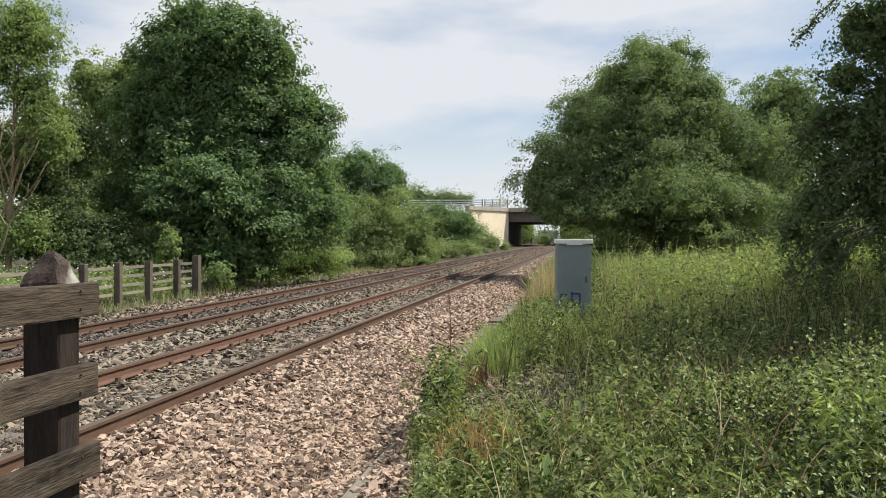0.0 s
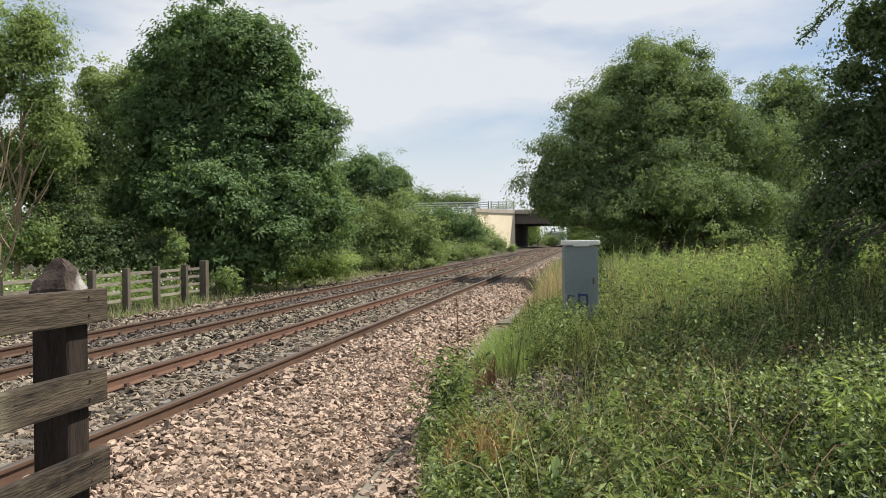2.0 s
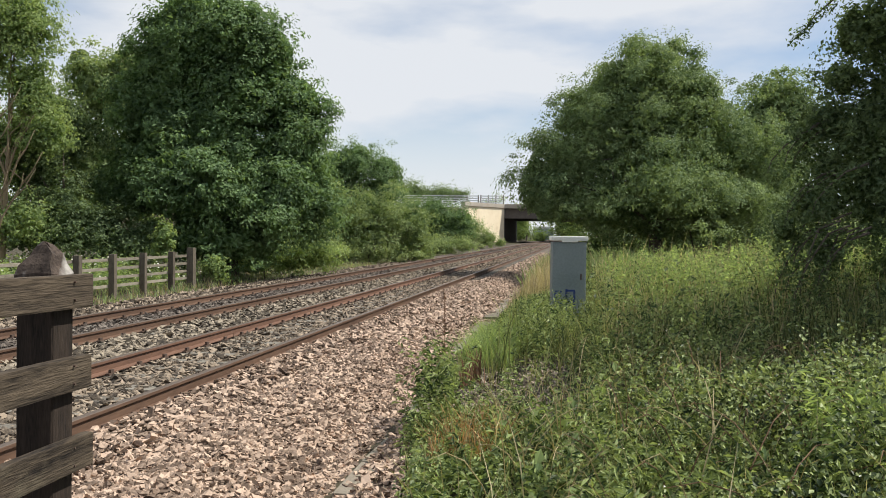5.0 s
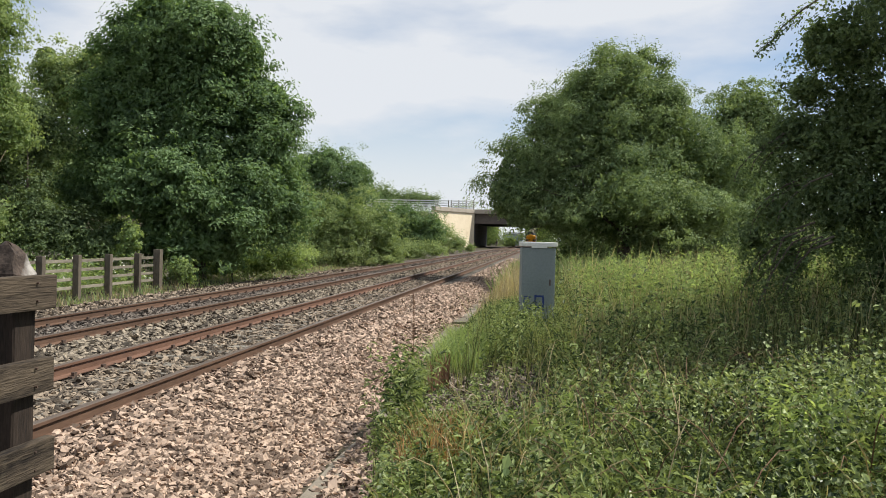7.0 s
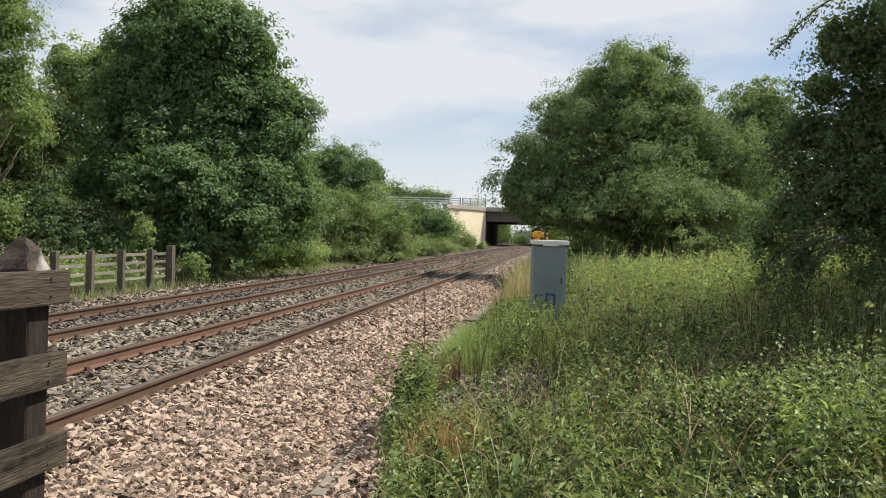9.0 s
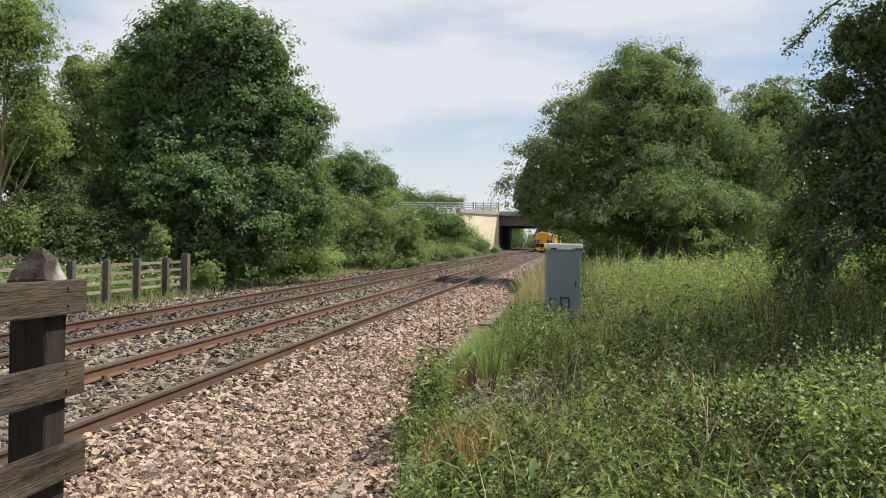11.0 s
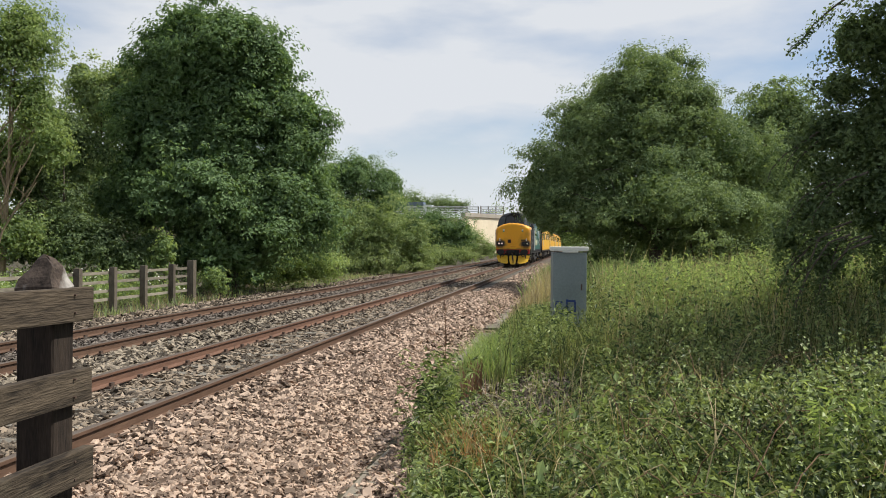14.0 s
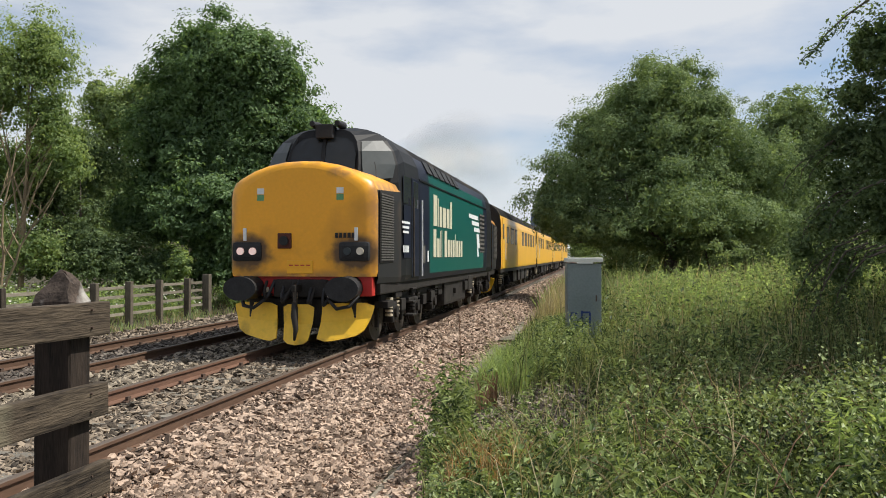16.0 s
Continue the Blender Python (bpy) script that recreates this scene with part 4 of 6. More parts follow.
# weeds behind the far fence
x, y, rng = scatter(37, 2600, (-25, -13.7), (17, 31), 1.0, 0.3)
plants("tall_weeds", x, y, rng.uniform(0.35, 1.0, len(x)), 0.085, 6, M["leaf_light"], "tall light green weeds behind the far fence", 37)
x, y, rng = scatter(51, 800, (-22, -13.6), (17, 30), 1.0, 0.7)
v = leaves_at(rng, np.stack([x, y, ground_z(x, y) + rng.uniform(0.4, 1.0, len(x))], -1), np.tile([0.3, -0.4, 0.8], (len(x), 1)), 0.07, 0.4, 0.5)
tagged(soup("white_flowers", v, 4, M["flower"], faces=LEAF_FACES), "small white flowers among the weeds", "flowers", kind="stuff")
# brambles and nettles in front
x, y, rng = scatter(41, 8800, (0.1, 6.0), (3.4, 8.6), 1.0, 1.0, 1.5)
k = x > 0.15 + 0.16 * (y - 3)
x, y = x[k], y[k]
mound = 0.25 + 0.75 * smoothstep(0.2, 2.2, x)
hh = mound * (1 - 0.55 * smoothstep(6.3, 8.8, y)) * (0.12 + 1.05 * swell(x, y, 2.3)) * (1 - 0.2 * smoothstep(3.2, 5.0, x)) + np.random.default_rng(5).uniform(-0.12, 0.14, len(x))
plants("bramble", x, y, np.maximum(hh, 0.12), 0.030, 10, M["leaf_bramble"], "thick mound of brambles and nettles", 41, broad=0.40, spread=0.9)
x, y, rng = scatter(49, 420, (0.4, 4.2), (4.4, 7.6), 1.0, 0.8)
plants("nettles", x, y, (0.25 + 0.42 * smoothstep(0.2, 2.2, x)) * rng.uniform(0.6, 1.15, len(x)), 0.06, 14, M["leaf_weed"], "upright narrow-leaved weeds above the brambles", 49, broad=0.13)


def canes(name, n, xr, yr, material, label, seed, span=0.9):
    """Thin arching canes that rise out of the growth and bend over."""
    rng = np.random.default_rng(seed)
    bm = bmesh.new()
    for _ in range(n):
        px, py = rng.uniform(*xr), rng.uniform(*yr)
        a, h, w = rng.uniform(0, 2 * np.pi), rng.uniform(0.4, 0.95), rng.uniform(0.3, span)
        g = float(ground_z(px, py))
        d = Vector((math.cos(a), math.sin(a), 0))
        pts = [Vector((px, py, g)) + d * w * q + Vector((0, 0, h * (1.9 * q - 1.15 * q * q))) for q in (0, 0.25, 0.5, 0.75, 1.0)]
        tube(bm, pts, [0.005, 0.0045, 0.004, 0.003, 0.0015], 4)
    me = bpy.data.meshes.new(name)
    bm.to_mesh(me)
    bm.free()
    me.materials.append(material)
    tagged(new(name, me), label, "weeds", kind="stuff")


canes("bramble_canes", 150, (0.3, 4.8), (4.4, 8.6), M["dock_red"], "red-brown arching bramble canes", 71)
canes("dead_canes", 130, (-0.6, 4.4), (4.2, 9.8), M["straw"], "pale dead canes tangled in the growth", 72, 0.7)
x, y, rng = scatter(42, 2900, (-1.45, 2.0), (4.4, 11.5), 1.0, 0.8, 1.6)
plants("weeds", x, y, rng.uniform(0.12, 0.42, len(x)) * (0.6 + 0.8 * swell(x, y)) * np.where(x < 0, 0.7, 1.0), 0.04, 7, M["leaf_weed"], "mixed green weeds at the path edge", 42)
x, y, rng = scatter(59, 130, (-0.7, 2.8), (4.6, 9.2), 1.0, 0.7)
plants("broad_weeds", x, y, rng.uniform(0.12, 0.36, len(x)), 0.085, 3, M["leaf_light"], "pale broad-leaved weeds between the grasses", 59, broad=0.36, spread=0.8)
x, y, rng = scatter(43, 40, (-1.62, -1.18), (7.7, 9.3), 1.0)
plants("willowherb", x, y, rng.uniform(0.45, 0.9, len(x)), 0.075, 14, M["leaf_weed"], "tall narrow-leaved willowherb by the ballast", 43, broad=0.15)
x, y, rng = scatter(44, 2700, (-0.9, 8.0), (9.2, 24), 1.2, 0.6)
k = x > -1.5 + 0.11 * (y - 10)
x, y = x[k], y[k]
low = np.where((x > -0.9) & (x < 0.35) & (y < 16.2), 0.7, 1.0)
plants("tall_weeds", x, y, low * np.random.default_rng(6).uniform(0.4, 1.05, len(x)) * (0.55 + 0.8 * swell(x, y)), 0.062, 10, M["leaf_weed"], "leafy weeds among the tall grass", 44, broad=0.2)
x, y, rng = scatter(45, 2300, (0.8, 9.0), (14, 27), 1.0, 0.6)
plants("yellow_weeds", x, y, rng.uniform(0.65, 1.15, len(x)) * (0.6 + 0.7 * swell(x, y)), 0.07, 8, M["leaf_light"], "yellow-green flowering weeds on the rise", 45, broad=0.25)


# a bright yellow-green clump, and specks of white flower
x, y, rng = scatter(56, 22, (1.35, 1.95), (4.9, 5.7), 1.0)
plants("yellow_weeds", x, y, rng.uniform(0.5, 0.8, len(x)), 0.07, 13, M["leaf_light"], "bright yellow-green narrow-leaved weeds", 56, broad=0.14)
x, y, rng = scatter(57, 60, (-0.8, 4.5), (3.6, 10), 1.0, 0.6)
v = leaves_at(rng, np.stack([x, y, ground_z(x, y) + rng.uniform(0.3, 0.75, len(x))], -1), np.tile([0.2, -0.4, 0.8], (len(x), 1)), 0.014, 0.4, 0.5)
tagged(soup("white_flowers", v, 4, M["flower"], faces=LEAF_FACES), "scattered small white flowers in the brambles", "flowers", kind="stuff")


def dock_stem():
    """A single dry stem that stands in the ballast edge."""
    s = tagged(empty("dry_dock_stem", pose(-2.1, 13.1, -0.52)), "single thin rust-brown dock stem standing in ballast", "weed")
    bm = bmesh.new()
    tube(bm, [(0, 0, 0), (0.01, 0, 0.4), (0.0, 0.01, 0.8), (-0.015, 0, 1.2)], [0.008, 0.007, 0.006, 0.004], 6)
    part("stem", bm, M["dock_red"], s)
    rng = np.random.default_rng(3)
    c = np.stack([rng.normal(0, 0.012, 110), rng.normal(0, 0.012, 110), rng.uniform(0.35, 1.18, 110)], -1)
    tagged(soup("seed_head", leaves_at(rng, c, np.tile([0, -0.5, 0.5], (110, 1)), 0.022, 0.8), 4, M["dock_red"], s, LEAF_FACES), kind="stuff")


dock_stem()


# ---- cable trough along the ballast edge ----
trough = tagged(empty("cable_trough"), "concrete cable trough with lids half buried in weeds", "cable trough", kind="structure")
bm = bmesh.new()
add_box(bm, (0, 0, 0), (0.40, 0.98, 0.05), 0.008)
LID = bpy.data.meshes.new("lid")
bm.to_mesh(LID)
bm.free()
LID.materials.append(M["trough"])
rng = random.Random(8)
for i in range(1, 25):
    if i in (4, 9, 15):
        continue
    o = new("lid", LID)
    o.parent = trough
    y = 4.6 + i * 0.99
    o.location = (-1.60 - 0.036 * (y - 6) + rng.uniform(-0.04, 0.04), y, -0.470 + rng.uniform(-0.035, 0.02))
    o.rotation_euler = (radians(rng.uniform(-2.5, 2.5)), radians(rng.uniform(-5, 3)), radians(2 + rng.uniform(-3, 3)))


# ---- near fence ----
def near_fence():
    f = tagged(empty("timber_fence"), "weathered dark timber fence with a pointed end post", "fence")
    px, py, w, d, top = -1.77, 2.54, 0.135, 0.115, 1.53
    for yy in (py, py - 1.8):
        bm = bmesh.new()
        g = float(ground_z(px, yy)) - 0.1
        v = [bm.verts.new((px + sx * w / 2, yy + sy * d / 2, z)) for z in (g, top - 0.112) for sx, sy in ((-1, -1), (1, -1), (1, 1), (-1, 1))]
        bm.faces.new(v[3::-1])
        for k in range(4):
            bm.faces.new((v[k], v[(k + 1) % 4], v[4 + (k + 1) % 4], v[4 + k]))
        bm.faces.new(v[4:])
        bmesh.ops.bevel(bm, geom=[e for e in bm.edges], offset=0.006, segments=1, affect="EDGES")
        cap = bmesh.new()
        rings = []
        for q, zz in ((1.0, -0.118), (1.02, -0.105), (0.86, -0.075), (0.60, -0.040), (0.32, -0.012), (0.10, 0.0)):
            rings.append([cap.verts.new((px + q * w / 2 * cx + 0.006 * math.sin(9 * q + 3 * cx), yy + q * d / 2 * cy + 0.005 * math.cos(7 * q + 4 * cy), top + zz + 0.006 * math.sin(5 * cx + 4 * cy))) for cx, cy in ((-1, -1), (0, -1.04), (1, -1), (1.04, 0), (1, 1), (0, 1.04), (-1, 1), (-1.04, 0))])
        for a, b in zip(rings, rings[1:]):
            for k in range(8):
                cap.faces.new((a[k], a[(k + 1) % 8], b[(k + 1) % 8], b[k]))
        cap.faces.new(rings[-1])
        part("post_cap", cap, M["timber_cap"], f, "worn pointed cap")
        part("post", bm, M["timber_dark"], f)
    for z in (1.37, 1.088, 0.812, 0.53):
        bm = box((px + w / 2 + 0.021, py - 0.90, z), (0.038, 2.02, 0.115), 0.006)
        bmesh.ops.subdivide_edges(bm, edges=[e for e in bm.edges if abs((e.verts[0].co - e.verts[1].co).y) > 1], cuts=24)
        for v in bm.verts:
            v.co.x += 0.004 * math.sin(5 * v.co.y + 9 * z)
            v.co.z += 0.004 * math.sin(4 * v.co.y + 5 * z)
        part("fence_rail", bm, M["timber_grey"], f)
    for z in (1.37, 1.088, 0.812, 0.53):
        for dz in (-0.03, 0.03):
            part("nail", cyl((px + w / 2 + 0.043, py, z + dz), 0.004, 0.008, "x", 8), M["clip"], f)
    return f


near_fence()


# ---- far fence ----
def far_fence():
    f = tagged(empty("timber_fence"), "low grey timber fence on the far side", "fence")
    x = -13.2
    ys = [13.0, 14.9, 16.7, 18.5, 20.3, 22.0, 23.7, 25.5, 26.9]
    for i, y in enumerate(ys):
        last = i == len(ys) - 1
        part("post", box((x, y, 0.25 if last else 0.2), (0.24 if last else 0.18, 0.24 if last else 0.16, 1.42 if last else 1.3), 0.012), M["timber_far"], f)
    for a, b in zip(ys, ys[1:]):
        for z in (0.68, 0.42, 0.16, -0.08):
            part("fence_rail", box((x - 0.11, (a + b) / 2, z), (0.035, b - a - 0.006, 0.085), 0.005), M["timber_pale"], f)
    return f


far_fence()


# ---- equipment cabinet ----
def cabinet():
    g = float(ground_z(-0.2, 16.2))
    c = tagged(empty("equipment_cabinet", pose(-0.2, 16.2, g, 0, 0, 8)), "grey steel lineside cabinet with a pale lid and blue scrawl", "cabinet")
    z1 = 1.53 - g
    part("body", box((0, 0, (z1 - 0.12) / 2), (0.64, 0.42, z1 - 0.06), 0.012), M["cabinet_grey"], c)
    part("lid", box((0, -0.01, z1 - 0.02), (0.69, 0.50, 0.085), 0.015), M["cabinet_top"], c, "pale flat lid stained by weather")
    part("lid_lip", box((0, -0.255, z1 - 0.075), (0.30, 0.02, 0.03), 0.004), M["cabinet_top"], c)
    part("door", box((0, -0.218, z1 / 2 + 0.02), (0.58, 0.014, z1 - 0.24), 0.004), M["cabinet_grey"], c)
    part("door_handle", box((0.22, -0.235, z1 * 0.58), (0.025, 0.02, 0.12), 0.005), M["clip"], c)
    bm = bmesh.new()
    for x, z, w, h, r in ((-0.26, 0.62, 0.04, 0.22, 8), (-0.20, 0.74, 0.13, 0.035, 0), (-0.2, 0.52, 0.12, 0.035, 12), (-0.05, 0.66, 0.04, 0.26, -6), (0.03, 0.76, 0.16, 0.035, 5), (0.1, 0.62, 0.04, 0.26, 10), (0.02, 0.5, 0.04, 0.12, 20)):
        add_box(bm, (x, -0.2275, z), (w, 0.004, h), 0.0, Matrix.Rotation(radians(0), 3, "Y"))
    part("scrawl", bm, M["paint_blue"], c, "blue spray paint")
    return c


cabinet()


# ---- road bridge ----
def bridge():
    b = tagged(empty("road_bridge"), "concrete road bridge with a cream splayed wing wall", "bridge")
    y0, y1, xl, xr = 186.0, 225.0, -16.6, 3.8
    part("abutment", box((xl - 4.0, (y0 + y1) / 2, 3.2), (8.0, y1 - y0, 8.2), 0.05), M["concrete_shaded"], b)
    part("abutment", box((xr + 4.0, (y0 + y1) / 2, 3.2), (8.0, y1 - y0, 8.2), 0.05), M["concrete_shaded"], b)
    for sx, x0, x1 in ((-1, xl, xl - 7.0), (1, xr, xr + 7.0)):
        bm = bmesh.new()
        ya, yb = y0 - 0.02, y0 - 14.5
        v = [bm.verts.new(p) for p in ((x0, ya, -0.8), (x1, yb, -0.8), (x1, yb, 7.36), (x0, ya, 7.36), (x0 + sx * 0.7, ya + 0.02, -0.8), (x1 + sx * 0.7, yb + 0.4, -0.8), (x1 + sx * 0.7, yb + 0.4, 7.36), (x0 + sx * 0.7, ya + 0.02, 7.36))]
        for f in ((0, 1, 2, 3), (4, 7, 6, 5), (0, 4, 5, 1), (1, 5, 6, 2), (2, 6, 7, 3), (3, 7, 4, 0)):
            bm.faces.new([v[k] for k in f])
        bmesh.ops.recalc_face_normals(bm, faces=bm.faces[:])
        part("wing_wall", bm, M["render_cream"], b, "cream rendered wing wall")
        bm = bmesh.new()
        d = Vector((x1 - x0, yb - ya, 0))
        add_box(bm, (0, 0, 0), (d.length, 1.1, 0.84), 0.04, Matrix.Rotation(math.atan2(d.y, d.x), 3, "Z"))
        bmesh.ops.translate(bm, vec=((x0 + x1) / 2 + sx * 0.3, (ya + yb) / 2, 7.78), verts=bm.verts[:])
        part("coping", bm, M["concrete"], b)
    part("deck", box(((xl + xr) / 2, (y0 + y1) / 2 + 0.4, 6.2), (xr - xl - 0.01, y1 - y0 + 0.2, 2.24), 0.05), M["concrete_shaded"], b)
    part("edge_beam", box(((xl + xr) / 2, y0 - 0.15, 7.78), (xr - xl - 0.4, 1.0, 0.92), 0.04), M["concrete"], b)
    part("edge_beam", box(((xl + xr) / 2, y1 + 0.35, 7.78), (xr - xl - 0.4, 1.0, 0.92), 0.04), M["concrete"], b)
    return b


bridge()
tagged(mesh_ob("road", [(-400, 187.5, 7.44), (300, 187.5, 7.44), (300, 223.5, 7.44), (-400, 223.5, 7.44), (-400, 187.5, 7.1), (300, 187.5, 7.1), (300, 223.5, 7.1), (-400, 223.5, 7.1)], [(0, 1, 2, 3), (4, 7, 6, 5), (0, 4, 5, 1), (2, 6, 7, 3)], M["concrete"]), "asphalt road carried over the line", "road", kind="structure")


def parapet(x0, x1, y, z, step):
    f = tagged(empty("bridge_railing"), "pale post and rail fence along the road bridge", "railing")
    n = int(round((x1 - x0) / step))
    for i in range(n + 1):
        part("post", box((x0 + i * step, y, z + 1.1), (0.26, 0.16, 2.3), 0.01), M["timber_pale"], f)
    for q in (0.5, 1.0, 1.5, 2.02):
        part("fence_rail", box(((x0 + x1) / 2, y - 0.12, z + q), (x1 - x0, 0.07, 0.22), 0.008), M["rail_white"], f)


parapet(-53.2, -22.6, 186.7, 8.05, 2.55)
parapet(-22.0, -16.9, 186.7, 8.05, 1.7)


# ---- train ----
def paint(name, colour, rough=0.35, dirt=(0.06, 0.05, 0.04), amount=0.66, scale=1.2, spec=0.5):
    lo = tuple(c * 0.86 for c in colour)
    return surface(name, lo, colour, rough, scale, 18, 0.04, stain=tuple(0.55 * c + 0.45 * d for c, d in zip(colour, dirt)), stain_at=amount, spec=spec)


def glow(name, colour, strength):
    m = bpy.data.materials.new(name)
    m.use_nodes = True
    b = m.node_tree.nodes["Principled BSDF"]
    b.inputs["Base Color"].default_value = (*colour, 1)
    b.inputs["Emission Color"].default_value = (*colour, 1)
    b.inputs["Emission Strength"].default_value = strength
    b.inputs["Roughness"].default_value = 0.2
    return m


def glass(name, colour, rough=0.06, spec=0.8):
    return surface(name, tuple(c * 0.8 for c in colour), colour, rough, 1.0, 8, 0.0, spec=spec)


def nose_paint():
    """Yellow paint with oily soot round the lamps; the brown rim is brake dust plus painted edge shading."""
    m = paint("nose_yellow", (0.92, 0.415, 0.013), 0.40, dirt=(0.10, 0.05, 0.02), amount=0.56, scale=0.9)
    n, l = m.node_tree.nodes, m.node_tree.links
    b = n["Principled BSDF"]
    base = b.inputs["Base Color"].links[0].from_socket

    def calc(op, a, c, clamp=False):
        q = n.new("ShaderNodeMath")
        q.operation, q.use_clamp = op, clamp
        for i, v in enumerate((a, c)):
            if isinstance(v, (int, float)):
                q.inputs[i].default_value = v
            else:
                l.new(v, q.inputs[i])
        return q.outputs[0]

    def ramp_of(v, lo, hi):
        r = n.new("ShaderNodeMapRange")
        r.interpolation_type = "SMOOTHSTEP"
        r.inputs["From Min"].default_value, r.inputs["From Max"].default_value = lo, hi
        l.new(v, r.inputs["Value"])
        return r.outputs["Result"]

    co, xyz, nz = n.new("ShaderNodeTexCoord"), n.new("ShaderNodeSeparateXYZ"), n.new("ShaderNodeTexNoise")
    nz.inputs["Scale"].default_value, nz.inputs["Detail"].default_value = 5.0, 5.0
    l.new(co.outputs["Object"], xyz.inputs[0])
    l.new(co.outputs["Object"], nz.inputs["Vector"])
    ax, z = calc("ABSOLUTE", xyz.outputs["X"], 0.0), xyz.outputs["Z"]
    dx = calc("DIVIDE", calc("SUBTRACT", ax, 0.94), 0.36)
    dz = calc("DIVIDE", calc("SUBTRACT", z, 1.64), 0.26)
    d = calc("SQRT", calc("ADD", calc("MULTIPLY", dx, dx), calc("MULTIPLY", dz, dz)), 0.0)
    d = calc("ADD", d, calc("MULTIPLY", calc("SUBTRACT", nz.outputs["Fac"], 0.5), 1.1))
    soot = calc("MULTIPLY", ramp_of(d, 1.5, 0.8), 0.9)
    # a patch of bare brown on the top edge
    px, pz = calc("DIVIDE", calc("SUBTRACT", xyz.outputs["X"], 0.72), 0.30), calc("DIVIDE", calc("SUBTRACT", z, 3.0), 0.13)
    pd = calc("ADD", calc("SQRT", calc("ADD", calc("MULTIPLY", px, px), calc("MULTIPLY", pz, pz)), 0.0), calc("MULTIPLY", nz.outputs["Fac"], 0.8))
    rim = calc("MAXIMUM", ramp_of(ax, 1.08, 1.29), calc("MAXIMUM", ramp_of(z, 3.06, 3.2), ramp_of(z, 1.40, 1.24)))
    rim = calc("MAXIMUM", rim, ramp_of(pd, 1.5, 0.8))
    rim = calc("MULTIPLY", rim, calc("MULTIPLY", ramp_of(nz.outputs["Fac"], 0.25, 0.6), 0.8))
    last = base
    for fac, colour in ((rim, (0.26, 0.13, 0.05)), (soot, (0.035, 0.022, 0.016))):
        mx = n.new("ShaderNodeMix")
        mx.data_type = "RGBA"
        mx.inputs["B"].default_value = (*colour, 1)
        l.new(fac, mx.inputs["Factor"])
        l.new(last, mx.inputs["A"])
        last = mx.outputs["Result"]
    l.new(last, b.inputs["Base Color"])
    return m


P = {
    "yellow": paint("warning_yellow", (0.90, 0.44, 0.014), 0.42, amount=0.60, scale=0.9),
    "nose": nose_paint(),
    "plough": paint("plough_yellow", (0.90, 0.54, 0.03), 0.45, dirt=(0.02, 0.015, 0.01), amount=0.60, scale=4.5),
    "coach_yellow": paint("coach_yellow", (0.80, 0.43, 0.02), 0.35, amount=0.70),
    "navy": paint("navy_blue", (0.007, 0.010, 0.026), 0.4, amount=0.7, spec=0.22),
    "slate": paint("slate_grey", (0.011, 0.012, 0.014), 0.55, amount=0.66, spec=0.18),
    "dust": paint("dusty_slate", (0.020, 0.020, 0.021), 0.6, dirt=(0.10, 0.07, 0.045), amount=0.62, spec=0.25),
    "teal": paint("teal_green", (0.002, 0.092, 0.078), 0.36, amount=0.72, spec=0.3),
    "roof": paint("roof_grey", (0.013, 0.013, 0.014), 0.85, dirt=(0.10, 0.075, 0.05), amount=0.56, spec=0.12),
    "red": paint("buffer_red", (0.50, 0.025, 0.02), 0.5, amount=0.62),
    "rust": surface("socket_rust", (0.045, 0.012, 0.008), (0.12, 0.035, 0.022), 0.7, 6, 40, 0.2),
    "under": surface("underframe", (0.007, 0.006, 0.0055), (0.034, 0.029, 0.025), 0.75, 4, 30, 0.4),
    "black": surface("rubber_black", (0.010, 0.010, 0.010), (0.030, 0.030, 0.032), 0.6, 6, 40, 0.1),
    "steel": surface("wheel_steel", (0.030, 0.024, 0.020), (0.10, 0.085, 0.07), 0.6, 5, 40, 0.2, metal=0.2),
    "spring": surface("spring_paint", (0.34, 0.28, 0.20), (0.58, 0.50, 0.38), 0.7, 8, 50, 0.2),
    "cream": surface("lettering_cream", (0.48, 0.46, 0.33), (0.62, 0.59, 0.45), 0.5, 3, 30, 0.02),
    "white": surface("marking_white", (0.62, 0.64, 0.64), (0.78, 0.80, 0.80), 0.5, 3, 30, 0.02),
    "sign_green": surface("sticker_green", (0.10, 0.26, 0.12), (0.16, 0.36, 0.18), 0.5, 5, 40, 0.02),
    "louvre": surface("louvre_grey", (0.07, 0.065, 0.060), (0.15, 0.14, 0.13), 0.6, 5, 40, 0.1),
    "glass": glass("dark_glass", (0.030, 0.036, 0.042), 0.10),
    # greyer than dark_glass: reflected sky is put into the base colour
    "glass_sky_grey": glass("side_glass", (0.055, 0.066, 0.070), 0.40, 0.14),
    "lamp_lit": glow("lit_lens", (1.0, 0.70, 0.62), 0.32),
    "lamp_dim": glow("marker_lens", (0.62, 0.56, 0.46), 0.0),
}


def loft(rings, closed=True):
    """A skin through rings of equal length."""
    bm = bmesh.new()
    vs = [[bm.verts.new(p) for p in r] for r in rings]
    n = len(rings[0])
    for a, b in zip(vs, vs[1:]):
        for k in range(n if closed else n - 1):
            bm.faces.new((a[k], b[k], b[(k + 1) % n], a[(k + 1) % n]))
    return bm, vs


